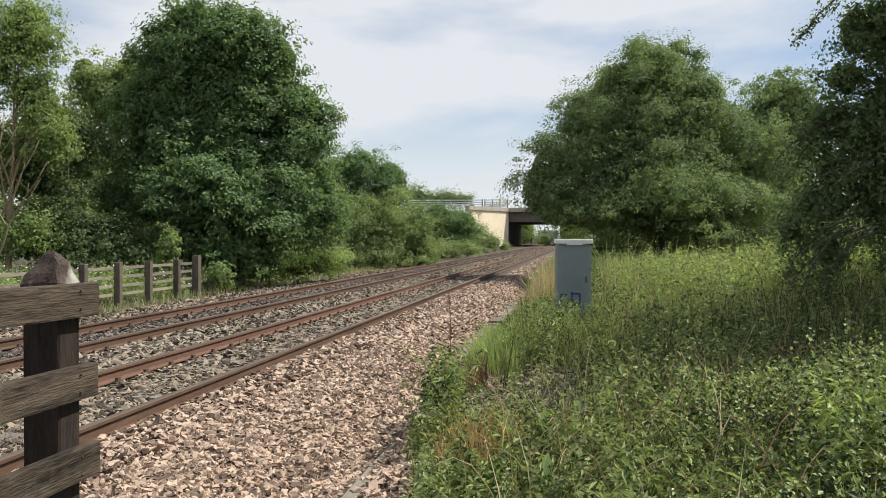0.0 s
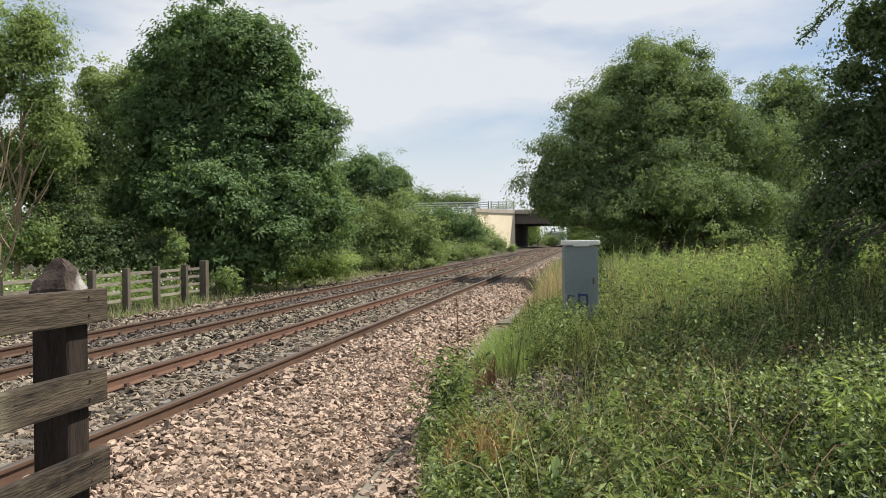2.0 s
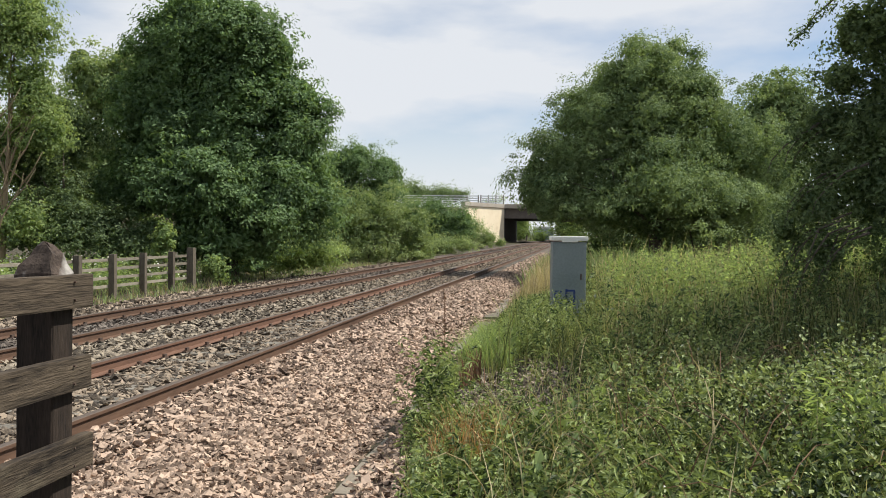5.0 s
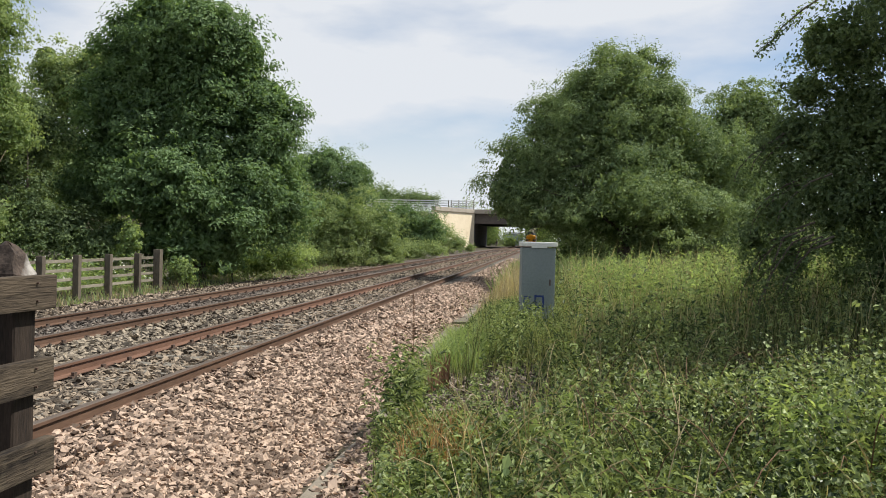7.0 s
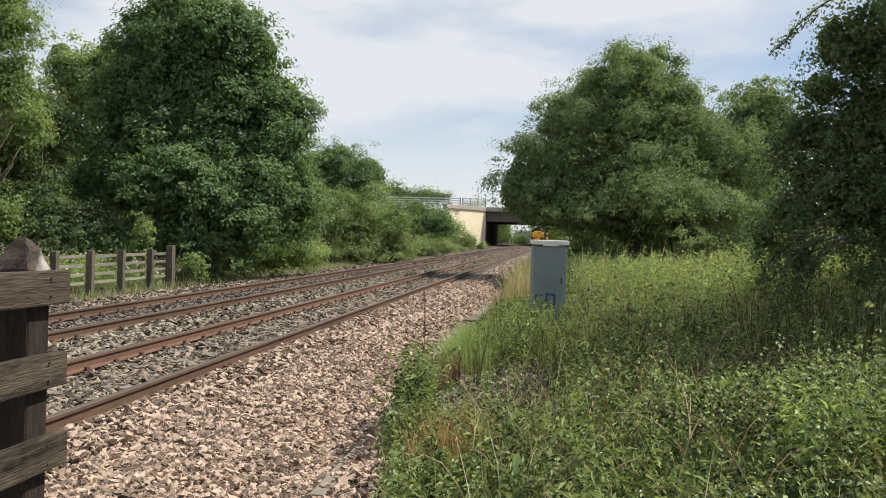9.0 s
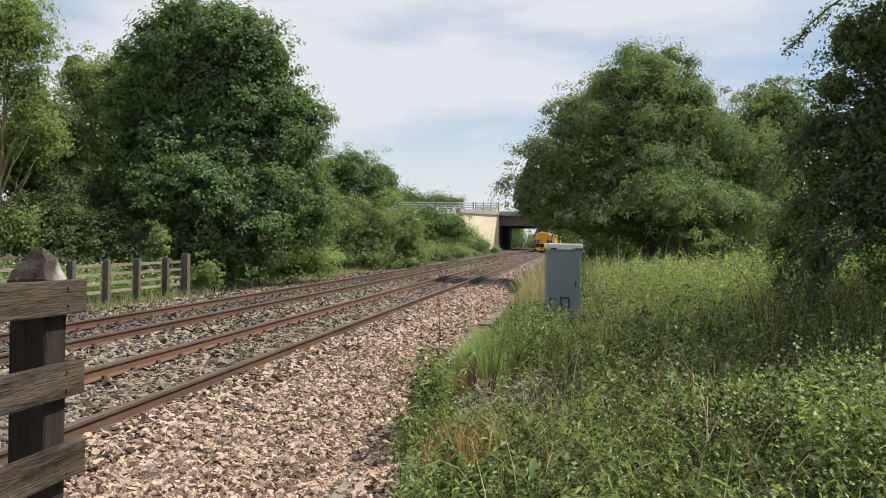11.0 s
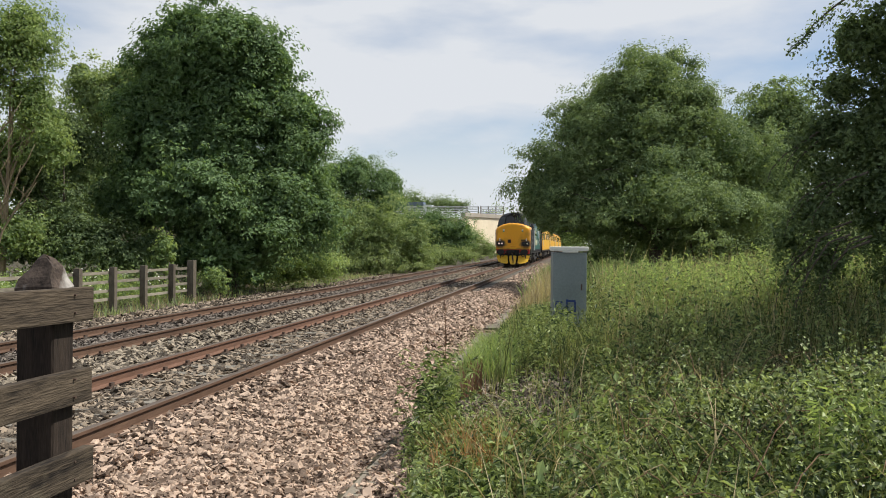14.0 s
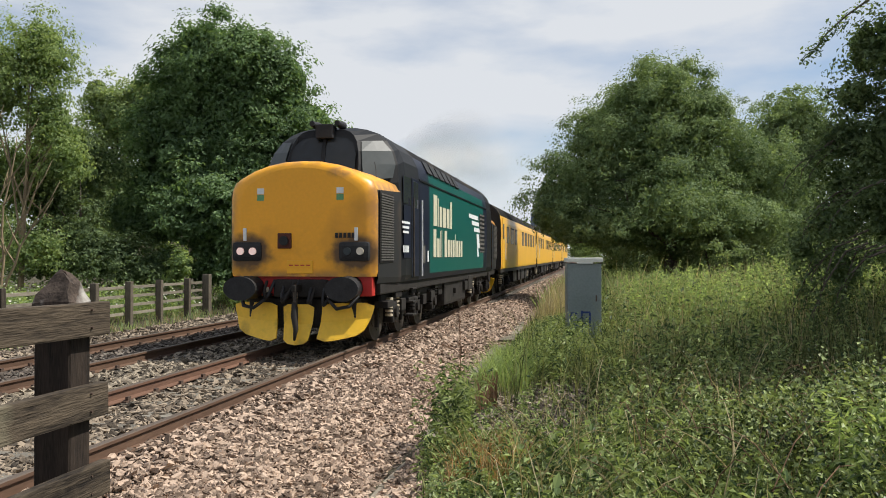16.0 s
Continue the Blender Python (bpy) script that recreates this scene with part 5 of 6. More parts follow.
def body_profile(y, w=1.35, z0=1.10, top=4.08, shoulder=3.12, pc=0.85, ps=0.95):
    """Body section: upright sides that roll into a rounded roof. Starts at the +x sill, over the roof, to the -x sill."""
    pts = [(w - 0.03, z0), (w, z0 + 0.12), (w, 1.9), (w, 2.45), (w - 0.01, shoulder)]
    h = top - shoulder
    for a in (15, 30, 45, 58, 70, 80):
        pts.append(((w - 0.01) * math.cos(radians(a)) ** pc, shoulder + h * math.sin(radians(a)) ** ps))
    pts.append((0.0, top))
    pts += [(-x, z) for x, z in reversed(pts[:-1])]
    return [(x, y, z) for x, z in pts]


def split_by(bm, test):
    """Takes the faces that pass the test out of bm into a bmesh of their own."""
    other = bm.copy()
    other.faces.ensure_lookup_table()
    bm.faces.ensure_lookup_table()
    flags = [test(f) for f in bm.faces]
    bmesh.ops.delete(bm, geom=[f for f, k in zip(list(bm.faces), flags) if k], context="FACES")
    bmesh.ops.delete(other, geom=[f for f, k in zip(list(other.faces), flags) if not k], context="FACES")
    return other


def wheelset(y, r, parent, name="wheelset"):
    """Axle with two flanged wheels; turns about its own centre."""
    bm = bmesh.new()
    for s in (-1, 1):
        add_cyl(bm, (s * 0.755, 0, 0), r, 0.13, "x", 28)
        add_cyl(bm, (s * 0.685, 0, 0), r + 0.028, 0.03, "x", 28)
        add_cyl(bm, (s * 0.83, 0, 0), 0.14, 0.06, "x", 12)
        for k in range(6):
            add_box(bm, (s * 0.823, 0.33 * math.cos(k * 1.047), 0.33 * math.sin(k * 1.047)), (0.012, 0.10, 0.10), 0.0)
    add_cyl(bm, (0, 0, 0), 0.09, 1.4, "x", 10)
    w = part(name, bm, P["steel"], parent)
    w.location = (0, y, r)
    return w


def bogie(parent, yc, axles, r, name="bogie_frame"):
    """Side frames with axleboxes, springs and brake gear."""
    bm = bmesh.new()
    span = axles[-1] - axles[0]
    for s in (-1, 1):
        add_box(bm, (s * 1.05, yc, 0.80), (0.10, span + 1.4, 0.20), 0.03)
        for a in axles:
            add_box(bm, (s * 1.10, a, 0.55), (0.20, 0.34, 0.40), 0.04)
            add_cyl(bm, (s * 1.22, a, 0.55), 0.11, 0.06, "x", 12)
            for q in (-0.52, 0.52):
                add_box(bm, (s * 0.98, a + q, 0.52), (0.07, 0.12, 0.46), 0.02)
        add_cyl(bm, (s * 1.16, yc - span * 0.25, 0.95), 0.07, 0.5, "y", 8)
        add_box(bm, (s * 1.12, yc + span * 0.25, 1.0), (0.12, 0.5, 0.18), 0.02)
    add_box(bm, (0, yc, 0.78), (2.0, 0.5, 0.25), 0.03)
    b = part(name, bm, P["under"], parent)
    for s in (-1, 1):
        for a in axles:
            for q in (-0.26, 0.26):
                bm = bmesh.new()
                for k in range(5):
                    add_cyl(bm, (s * 1.14, a + q, 0.50 + 0.075 * k), 0.075, 0.04, "z", 10)
                part("coil_spring", bm, P["spring"] if a == axles[0] else P["under"], b)
    return b


def side_bar(parent, name, y, z, ly, lz, material, x=1.352, label="", slant=0.0):
    """A thin plate on the near side of a vehicle."""
    bm = bmesh.new()
    v = [bm.verts.new((x + o, y + a * ly / 2 + (slant * b * lz / 2), z + b * lz / 2)) for o in (0, 0.006) for a, b in ((-1, -1), (1, -1), (1, 1), (-1, 1))]
    bm.faces.new(v[:4])
    bm.faces.new(v[7:3:-1])
    for k in range(4):
        bm.faces.new((v[k], v[4 + k], v[4 + (k + 1) % 4], v[(k + 1) % 4]))
    bmesh.ops.recalc_face_normals(bm, faces=bm.faces[:])
    return part(name, bm, material, parent, label)


LOCO_WHEELS, COACH_WHEELS = [], []


def nose_ring(y, w, top, drop, z0=1.24, r=0.22):
    """Section of the nose: upright sides, arched top."""
    pts = [(w - 0.02, z0), (w, z0 + 0.1), (w, 1.9), (w, top - drop - 0.25), (w - 0.015, top - drop - 0.08)]
    for q in (0.94, 0.84, 0.68, 0.48, 0.25):
        pts.append((w * q, top - drop * q ** 2.4))
    pts.append((0.0, top))
    pts += [(-x, z) for x, z in reversed(pts[:-1])]
    return [(x, y, z) for x, z in pts]


def end_nose(loco, y0, s, detailed):
    """Nose, cab front and buffer beam at one end; s: +1 where the body lies towards +y."""
    Y = lambda d: y0 + s * d
    rings = [nose_ring(Y(d), w, t, 0.42) for d, w, t in ((0.0, 1.06, 3.07), (0.012, 1.125, 3.115), (0.035, 1.185, 3.15), (0.075, 1.235, 3.175), (0.12, 1.27, 3.19), (0.17, 1.295, 3.20), (0.2, 1.30, 3.20))]
    bm, vs = loft(rings, False)
    bmesh.ops.recalc_face_normals(bm, faces=bm.faces[:])
    cap = bmesh.new()
    cap.faces.new([cap.verts.new(p) for p in rings[0]])
    part("nose_plate", cap, P["nose"], loco)
    part("nose_front", bm, P["nose"], loco, "faded warning-yellow nose end", smooth=True)
    rings = [nose_ring(Y(0.2), 1.30, 3.20, 0.42, 1.12), nose_ring(Y(0.8), 1.315, 3.205, 0.40, 1.12), nose_ring(Y(1.75), 1.335, 3.21, 0.36, 1.10)]
    bm, vs = loft(rings, False)
    bmesh.ops.recalc_face_normals(bm, faces=bm.faces[:])
    deck = split_by(bm, lambda f: f.normal.z > 0.3)
    part("nose_top", deck, P["nose"], loco, "grimy yellow top of the nose", smooth=True)
    other = split_by(bm, lambda f: f.calc_center_median().x > 0)
    for half in (bm, other):
        part("nose_side", half, P["dust"], loco, "slate-grey nose side under brown dust")
    # cab: raked front with angled corners
    def cab_ring(d, w, top, rake, shoulder=2.84, pc=0.85, ps=0.95):
        out = []
        for x, y, z in body_profile(0, w, 1.10, top, shoulder, pc, ps):
            out.append((x, Y(d + rake * max(0.0, z - 2.84)), z))
        return out
    front, bend = cab_ring(1.02, 0.70, 3.92, 0.36, 2.84, 0.40, 0.72), cab_ring(1.66, 1.31, 4.03, 0.20, 2.95, 0.66, 0.86)
    rings = [front, bend, cab_ring(2.1, 1.345, 4.07, 0.04, 3.10, 0.8, 0.92), cab_ring(3.35, 1.35, 4.08, 0.0, 3.12)]
    bm, vs = loft(rings, False)
    bm.faces.new(vs[0])
    bmesh.ops.recalc_face_normals(bm, faces=bm.faces[:])
    part("cab", bm, P["slate"], loco)
    for sx in (-1, 1):
        bm = bmesh.new()
        v = [bm.verts.new((sx * x, Y(1.02 + 0.36 * (z - 2.84) - 0.012), z)) for x, z in ((0.04, 3.0), (0.62, 3.0), (0.61, 3.45), (0.55, 3.64), (0.42, 3.74), (0.04, 3.79))]
        bm.faces.new(v)
        bmesh.ops.solidify(bm, geom=bm.faces[:], thickness=0.012)
        part("windscreen", bm, P["glass"], loco)
        # quarter window: follows the angled corner of the cab
        bm = bmesh.new()
        rows = []
        for i in range(4, 8):
            a, b = Vector(front[i]), Vector(bend[i])
            edge = i in (4, 7)
            rows.append([bm.verts.new((sx * (a.lerp(b, u).x + 0.016), a.lerp(b, u).y - s * 0.012, a.lerp(b, u).z + (0.09 if i == 4 else 0))) for u in ((0.14, 0.5, 0.84) if edge else (0.07, 0.5, 0.92))])
        for a, b in zip(rows, rows[1:]):
            for k in range(2):
                bm.faces.new((a[k], a[k + 1], b[k + 1], b[k]))
        bmesh.ops.recalc_face_normals(bm, faces=bm.faces[:])
        part("quarter_window", bm, P["glass_sky_grey"], loco, "quarter window with sky reflection put in as grey")
        bm = bmesh.new()
        tube(bm, [(sx * 1.02, Y(1.13), 3.0), (sx * 1.0, Y(1.2), 3.14), (sx * 0.96, Y(1.24), 3.28)], [0.010, 0.008, 0.006], 5)
        part("window_wiper", bm, P["black"], loco)
    if detailed:
        part("window_pillar", box((0, Y(1.19), 3.36), (0.06, 0.03, 0.80), 0.005, Matrix.Rotation(radians(-s * 19.8), 3, "X")), P["slate"], loco)
    # horns and marker box on the cab roof
    hb = part("roof_box", box((0, Y(1.38), 3.87), (0.32, 0.30, 0.26), 0.02), P["black"], loco)
    for sx in (-1, 1):
        part("horn", cyl((sx * 0.24, Y(1.46), 4.02), 0.08, 0.36, "y", 12, 0.05), P["black"], hb)
    # buffer beam and running gear at the end
    beam = part("buffer_beam", box((0, Y(0.20), 1.08), (2.45, 0.22, 0.34), 0.02), P["red"], loco, "red buffer beam")
    for sx in (-1, 1):
        b = part("buffer", cyl((sx * 0.87, Y(-0.12), 1.05), 0.12, 0.62, "y", 14), P["black"], loco)
        bm = bmesh.new()
        vs = add_cyl(bm, (0, 0, 0), 0.20, 0.05, "y", 22)
        bmesh.ops.scale(bm, vec=(1.4, 1.6, 1.0), verts=vs)
        bmesh.ops.translate(bm, vec=(sx * 0.87, Y(-0.45), 1.05), verts=vs)
        part("buffer_head", bm, P["black"], b)
        part("buffer_shroud", cyl((sx * 0.87, Y(-0.08), 1.05), 0.20, 0.42, "y", 18), P["black"], b)
    hook = part("coupling_hook", box((0, Y(-0.12), 1.05), (0.07, 0.42, 0.12), 0.02), P["under"], loco)
    part("drag_box", box((0, Y(0.06), 1.04), (0.95, 0.12, 0.30), 0.03), P["under"], loco)
    for k in range(3):
        bm = bmesh.new()
        add_cyl(bm, (0, Y(-0.24 + 0.03 * k), 0.92 - 0.14 * k), 0.035, 0.20, "z", 8)
        part("chain_link", bm, P["steel"], hook)
    # a tangle of cables and jumper hoses hung between the buffers, with pale couplings
    rg = random.Random(12)
    for k in range(9):
        xa = -0.60 + 1.20 * k / 8 + rg.uniform(-0.05, 0.05)
        xb, z0, z1, sag = xa + rg.uniform(-0.25, 0.25), rg.uniform(1.06, 1.2), rg.uniform(0.92, 1.05), rg.uniform(0.12, 0.26)
        bm = bmesh.new()
        tube(bm, [(xa + (xb - xa) * q, Y(0.04 - 0.85 * q * (1 - q)), z0 + (z1 - z0) * q - 4 * sag * q * (1 - q)) for q in [i / 9 for i in range(10)]], [0.027] * 10, 7)
        part("jumper_hose", bm, P["black"] if k % 3 else P["under"], loco, smooth=True)
        if k % 3 == 1:
            part("hose_coupling", cyl((xb, Y(-0.02), z1), 0.032, 0.10, "z", 10), P["spring"], loco)
    for sx in (-1, 1):
        bm = bmesh.new()
        tube(bm, [(sx * 1.02, Y(-0.02), 0.92), (sx * 0.92, Y(-0.20), 0.76), (sx * 0.72, Y(-0.26), 0.72), (sx * 0.55, Y(-0.16), 0.86)], [0.03, 0.032, 0.032, 0.028], 7)
        part("brake_hose", bm, P["black"], loco, smooth=True)
    # snow plough in three blades
    for x0, x1, sk in ((-1.24, -0.40, 1), (-0.27, 0.27, 0), (0.40, 1.24, -1)):
        bm = bmesh.new()
        lower, upper = 0.12, 0.80
        shift = lambda x: 0.30 * (abs(x) / 1.16)
        cols = [x0 + (x1 - x0) * q / 6 for q in range(7)]
        grid = []
        for x in cols:
            u = abs(x) / 1.16
            end = x in (cols[0], cols[-1])
            z0 = lower + (0.05 + 0.26 * max(0.0, u - 0.5) ** 1.3 if sk else 0.10 * u) + (0.05 if end else 0)
            z1 = upper - (0.05 if end else 0) - (0.0 if sk else 0.02)
            grid.append([bm.verts.new((x * (1 - (0.12 if sk else 0.22) * (1 - q) ** 1.5), Y(-0.12 + shift(x) - 0.16 * (1 - q) + 0.10 * (0.5 - abs(q - 0.5))), z0 + (z1 - z0) * q)) for q in (0, 0.25, 0.5, 0.75, 1)])
        for a, b in zip(grid, grid[1:]):
            for k in range(4):
                bm.faces.new((a[k], b[k], b[k + 1], a[k + 1]))
        bmesh.ops.recalc_face_normals(bm, faces=bm.faces[:])
        bmesh.ops.solidify(bm, geom=bm.faces[:], thickness=0.025)
        part("snow_plough_blade", bm, P["plough"], loco, "scuffed yellow snow plough blade")
    bm = bmesh.new()
    tube(bm, [(-0.02, Y(-0.20), 0.82), (0.0, Y(-0.27), 0.6), (0.05, Y(-0.33), 0.38), (0.03, Y(-0.35), 0.2)], [0.05, 0.06, 0.045, 0.02], 8)
    part("coupling_strap", bm, P["under"], loco, smooth=True)
    part("plough_bracket", box((0, Y(0.25), 0.62), (1.9, 0.3, 0.5), 0.03), P["under"], loco)
    # lamp clusters
    for sx in (-1, 1):
        bm = bmesh.new()
        add_box(bm, (sx * 0.94, Y(0.035), 1.66), (0.54, 0.16, 0.34), 0.079)
        c = part("lamp_housing", bm, P["black"], loco, "dark oval lamp housing")
        for k, dx in enumerate((-0.10, 0.12)):
            lit = detailed and ((sx < 0 and k == 0) or (sx < 0 and k == 1))
            part("lamp", cyl((sx * 0.94 + dx, Y(-0.055), 1.665), 0.062, 0.05, "y", 16), P["lamp_lit"] if lit else (P["lamp_dim"] if k else P["glass_sky_grey"]), c, "lit headlamp" if lit else "")
        part("lamp_bracket", box((sx * 0.98, Y(0.0), 1.95), (0.06, 0.05, 0.22), 0.01), P["white"], loco)
        part("warning_sticker", box((sx * 0.70, Y(-0.006), 2.68), (0.12, 0.012, 0.10), 0.0), P["white"], loco)
        part("warning_sticker", box((sx * 0.70, Y(-0.006), 2.57), (0.12, 0.012, 0.10), 0.0), P["sign_green"], loco)
    sock = part("control_socket", box((-0.27, Y(-0.01), 1.84), (0.24, 0.05, 0.26), 0.015), P["rust"], loco)
    part("socket_cover", cyl((-0.27, Y(-0.045), 1.84), 0.08, 0.04, "y", 16), P["black"], sock)
    pl = part("nose_hatch", box((0.0, Y(-0.008), 1.40), (0.46, 0.02, 0.22), 0.008), P["yellow"], loco)
    for k in range(4):
        part("hatch_lettering", box((-0.15 + 0.1 * k, Y(-0.0205), 1.43), (0.07, 0.006, 0.02)), P["red"], pl)
    for k in range(5):
        part("number_bar", box((0.64 + 0.072 * k, Y(-0.006), 1.93), (0.05, 0.012, 0.085)), P["black"], loco)
    # nose side louvres
    for sx in (-1, 1):
        g = part("louvre_panel", box((sx * 1.315, Y(0.70), 2.08), (0.03, 0.92, 1.22), 0.01), P["under"], loco)
        for k in range(26):
            part("louvre", box((sx * 1.335, Y(0.70), 1.52 + 0.0445 * k), (0.024, 0.88, 0.022), 0.0), P["louvre"], g)


def locomotive():
    loco = tagged(empty("diesel_locomotive"), "blue and green diesel locomotive with a yellow nose, running", "locomotive")
    L = 17.5
    rings = [body_profile(y) for y in (3.35, 4.4, 5.2, 6.5, 8.0, 9.5, 11.0, 12.6, 13.3, 14.15)]
    bm, vs = loft(rings, False)
    bmesh.ops.recalc_face_normals(bm, faces=bm.faces[:])
    roof = split_by(bm, lambda f: f.calc_center_median().z > 3.55)
    teal = split_by(bm, lambda f: 4.4 < f.calc_center_median().y < 13.3 and 1.3 < f.calc_center_median().z < 3.35)
    part("body", bm, P["navy"], loco, "dark navy body side", smooth=True)
    part("body_panel", teal, P["teal"], loco, "teal green body side panel", smooth=True)
    part("roof", roof, P["roof"], loco, smooth=True)
    end_nose(loco, 0.0, 1, True)
    end_nose(loco, L, -1, False)
    part("floor_frame", box((0, L / 2, 1.05), (2.55, L - 0.9, 0.26), 0.03), P["under"], loco)
    # roof hatches, exhaust and grilles
    for y in (5.4, 8.0, 10.4):
        part("roof_hatch", box((0, y, 4.0), (1.3, 1.7, 0.05), 0.015), P["roof"], loco)
    part("exhaust_port", box((0, 9.2, 4.05), (0.5, 0.7, 0.12), 0.02), P["black"], loco)
    part("fan_grille", cyl((0, 12.6, 4.02), 0.62, 0.08, "z", 28), P["black"], loco)
    for sx in (-1, 1):
        for k in range(6):
            part("roof_window", box((sx * 1.258, 4.55 + 0.74 * k, 3.50), (0.03, 0.54, 0.30), 0.006, Matrix.Rotation(radians(-sx * 28), 3, "Y")), P["black"], loco)
        part("gutter", box((sx * 1.352, 8.7, 3.14), (0.02, 10.8, 0.03)), P["slate"], loco)
        # cab door, window, handrails
        d = part("cab_door", box((sx * 1.347, 2.95, 2.15), (0.012, 0.66, 1.95), 0.004), P["navy"], loco)
        part("door_window", box((sx * 1.354, 2.95, 2.80), (0.008, 0.46, 0.52), 0.002), P["glass"], d)
        part("cab_window", box((sx * 1.346, 2.2, 2.84), (0.012, 0.62, 0.52), 0.004), P["glass"], loco)
        for yy in (2.56, 3.36):
            part("handrail", cyl((sx * 1.40, yy, 1.95), 0.018, 1.55, "z", 8), P["white"] if yy > 3 else P["steel"], loco)
        for k in range(3):
            part("step", box((sx * 1.24, 2.95, 0.42 + 0.26 * k), (0.20, 0.42, 0.03), 0.004), P["under"], loco)
        part("side_grille", box((sx * 1.352, 12.95, 2.3), (0.016, 1.1, 1.2), 0.004), P["louvre"], loco)
        for k in range(9):
            part("grille_slat", box((sx * 1.364, 12.95, 1.78 + 0.13 * k), (0.012, 1.05, 0.05)), P["slate"], loco)
        part("fuel_tank", box((sx * 0.85, 8.75, 0.66), (0.72, 3.4, 0.62), 0.08), P["under"], loco)
        part("battery_box", box((sx * 1.12, 10.9, 0.82), (0.34, 0.8, 0.42), 0.02), P["under"], loco)
        part("air_tank", cyl((sx * 1.0, 7.3 - 0.5, 0.86), 0.17, 0.9, "y", 16), P["under"], loco)
    # lettering, as plain bars
    w0 = 4.75
    for k, (ww, hh) in enumerate(((0.46, 0.62), (0.16, 0.58), (0.32, 0.42), (0.44, 0.42), (0.40, 0.42), (0.30, 0.60))):
        side_bar(loco, "lettering_bar", w0 + ww * 0.61, 2.26 + hh * 0.56, ww * 1.22 - 0.11, hh * 1.12, P["cream"], label="cream lettering bar")
        w0 += ww * 1.22
    w0 = 4.75
    for k, (ww, hh) in enumerate(((0.36, 0.56), (0.32, 0.38), (0.14, 0.54), (0.14, 0.56), (0.18, 0.0), (0.36, 0.56), (0.32, 0.38), (0.26, 0.38), (0.32, 0.38), (0.14, 0.52), (0.32, 0.38), (0.32, 0.38), (0.28, 0.38))):
        if hh:
            side_bar(loco, "lettering_bar", w0 + ww * 0.61, 1.56 + hh * 0.56, ww * 1.22 - 0.10, hh * 1.12, P["cream"], label="cream lettering bar")
        w0 += ww * 1.22
    for k, (yy, zz, ly, lz) in enumerate(((10.4, 2.74, 1.9, 0.12), (10.75, 2.56, 1.5, 0.12), (11.05, 2.38, 1.2, 0.12), (11.35, 2.05, 0.55, 0.42), (11.3, 1.7, 0.3, 0.26))):
        side_bar(loco, "emblem_bar", yy + 0.7, zz, ly, lz, P["white"], label="white emblem stripe", slant=-0.5)
    for k in range(3):
        side_bar(loco, "marking_bar", 2.05, 2.22 - 0.09 * k, 0.66 - 0.1 * k, 0.045, P["white"], x=1.353)
    for k in range(5):
        side_bar(loco, "number_bar", 1.86 + 0.10 * k, 1.72, 0.07, 0.13, P["white"], x=1.353)
    side_bar(loco, "data_panel", 3.72, 1.62, 0.34, 0.36, P["louvre"])
    side_bar(loco, "data_panel", 4.2, 1.58, 0.14, 0.24, P["white"])
    side_bar(loco, "cab_panel", 2.2, 2.05, 0.62, 1.0, P["navy"], x=1.347)
    # dark block standing in for shade between and behind the wheels, then gear boxes
    part("wheel_shade_fill", box((0, L / 2, 0.70), (1.3, L - 1.6, 0.70), 0.04), P["under"], loco)
    rg = random.Random(4)
    for sx in (-1, 1):
        for k in range(26):
            y = 1.2 + k * 0.60 + rg.uniform(-0.15, 0.15)
            part("gear_box", box((sx * rg.uniform(1.02, 1.20), y, rg.uniform(0.62, 1.0)), (rg.uniform(0.1, 0.26), rg.uniform(0.12, 0.5), rg.uniform(0.1, 0.34)), 0.015), P["under"], loco)
        for z in (0.97,):
            part("pipe", cyl((sx * 1.24, L / 2, z), 0.025, L - 4.4, "y", 8), P["under"], loco)
    # bogies
    for axles in ((1.85, 3.75, 5.65), (L - 5.65, L - 3.75, L - 1.85)):
        bogie(loco, axles[1], axles, 0.57)
        for a in axles:
            LOCO_WHEELS.append((wheelset(a, 0.57, loco), a))
    return loco


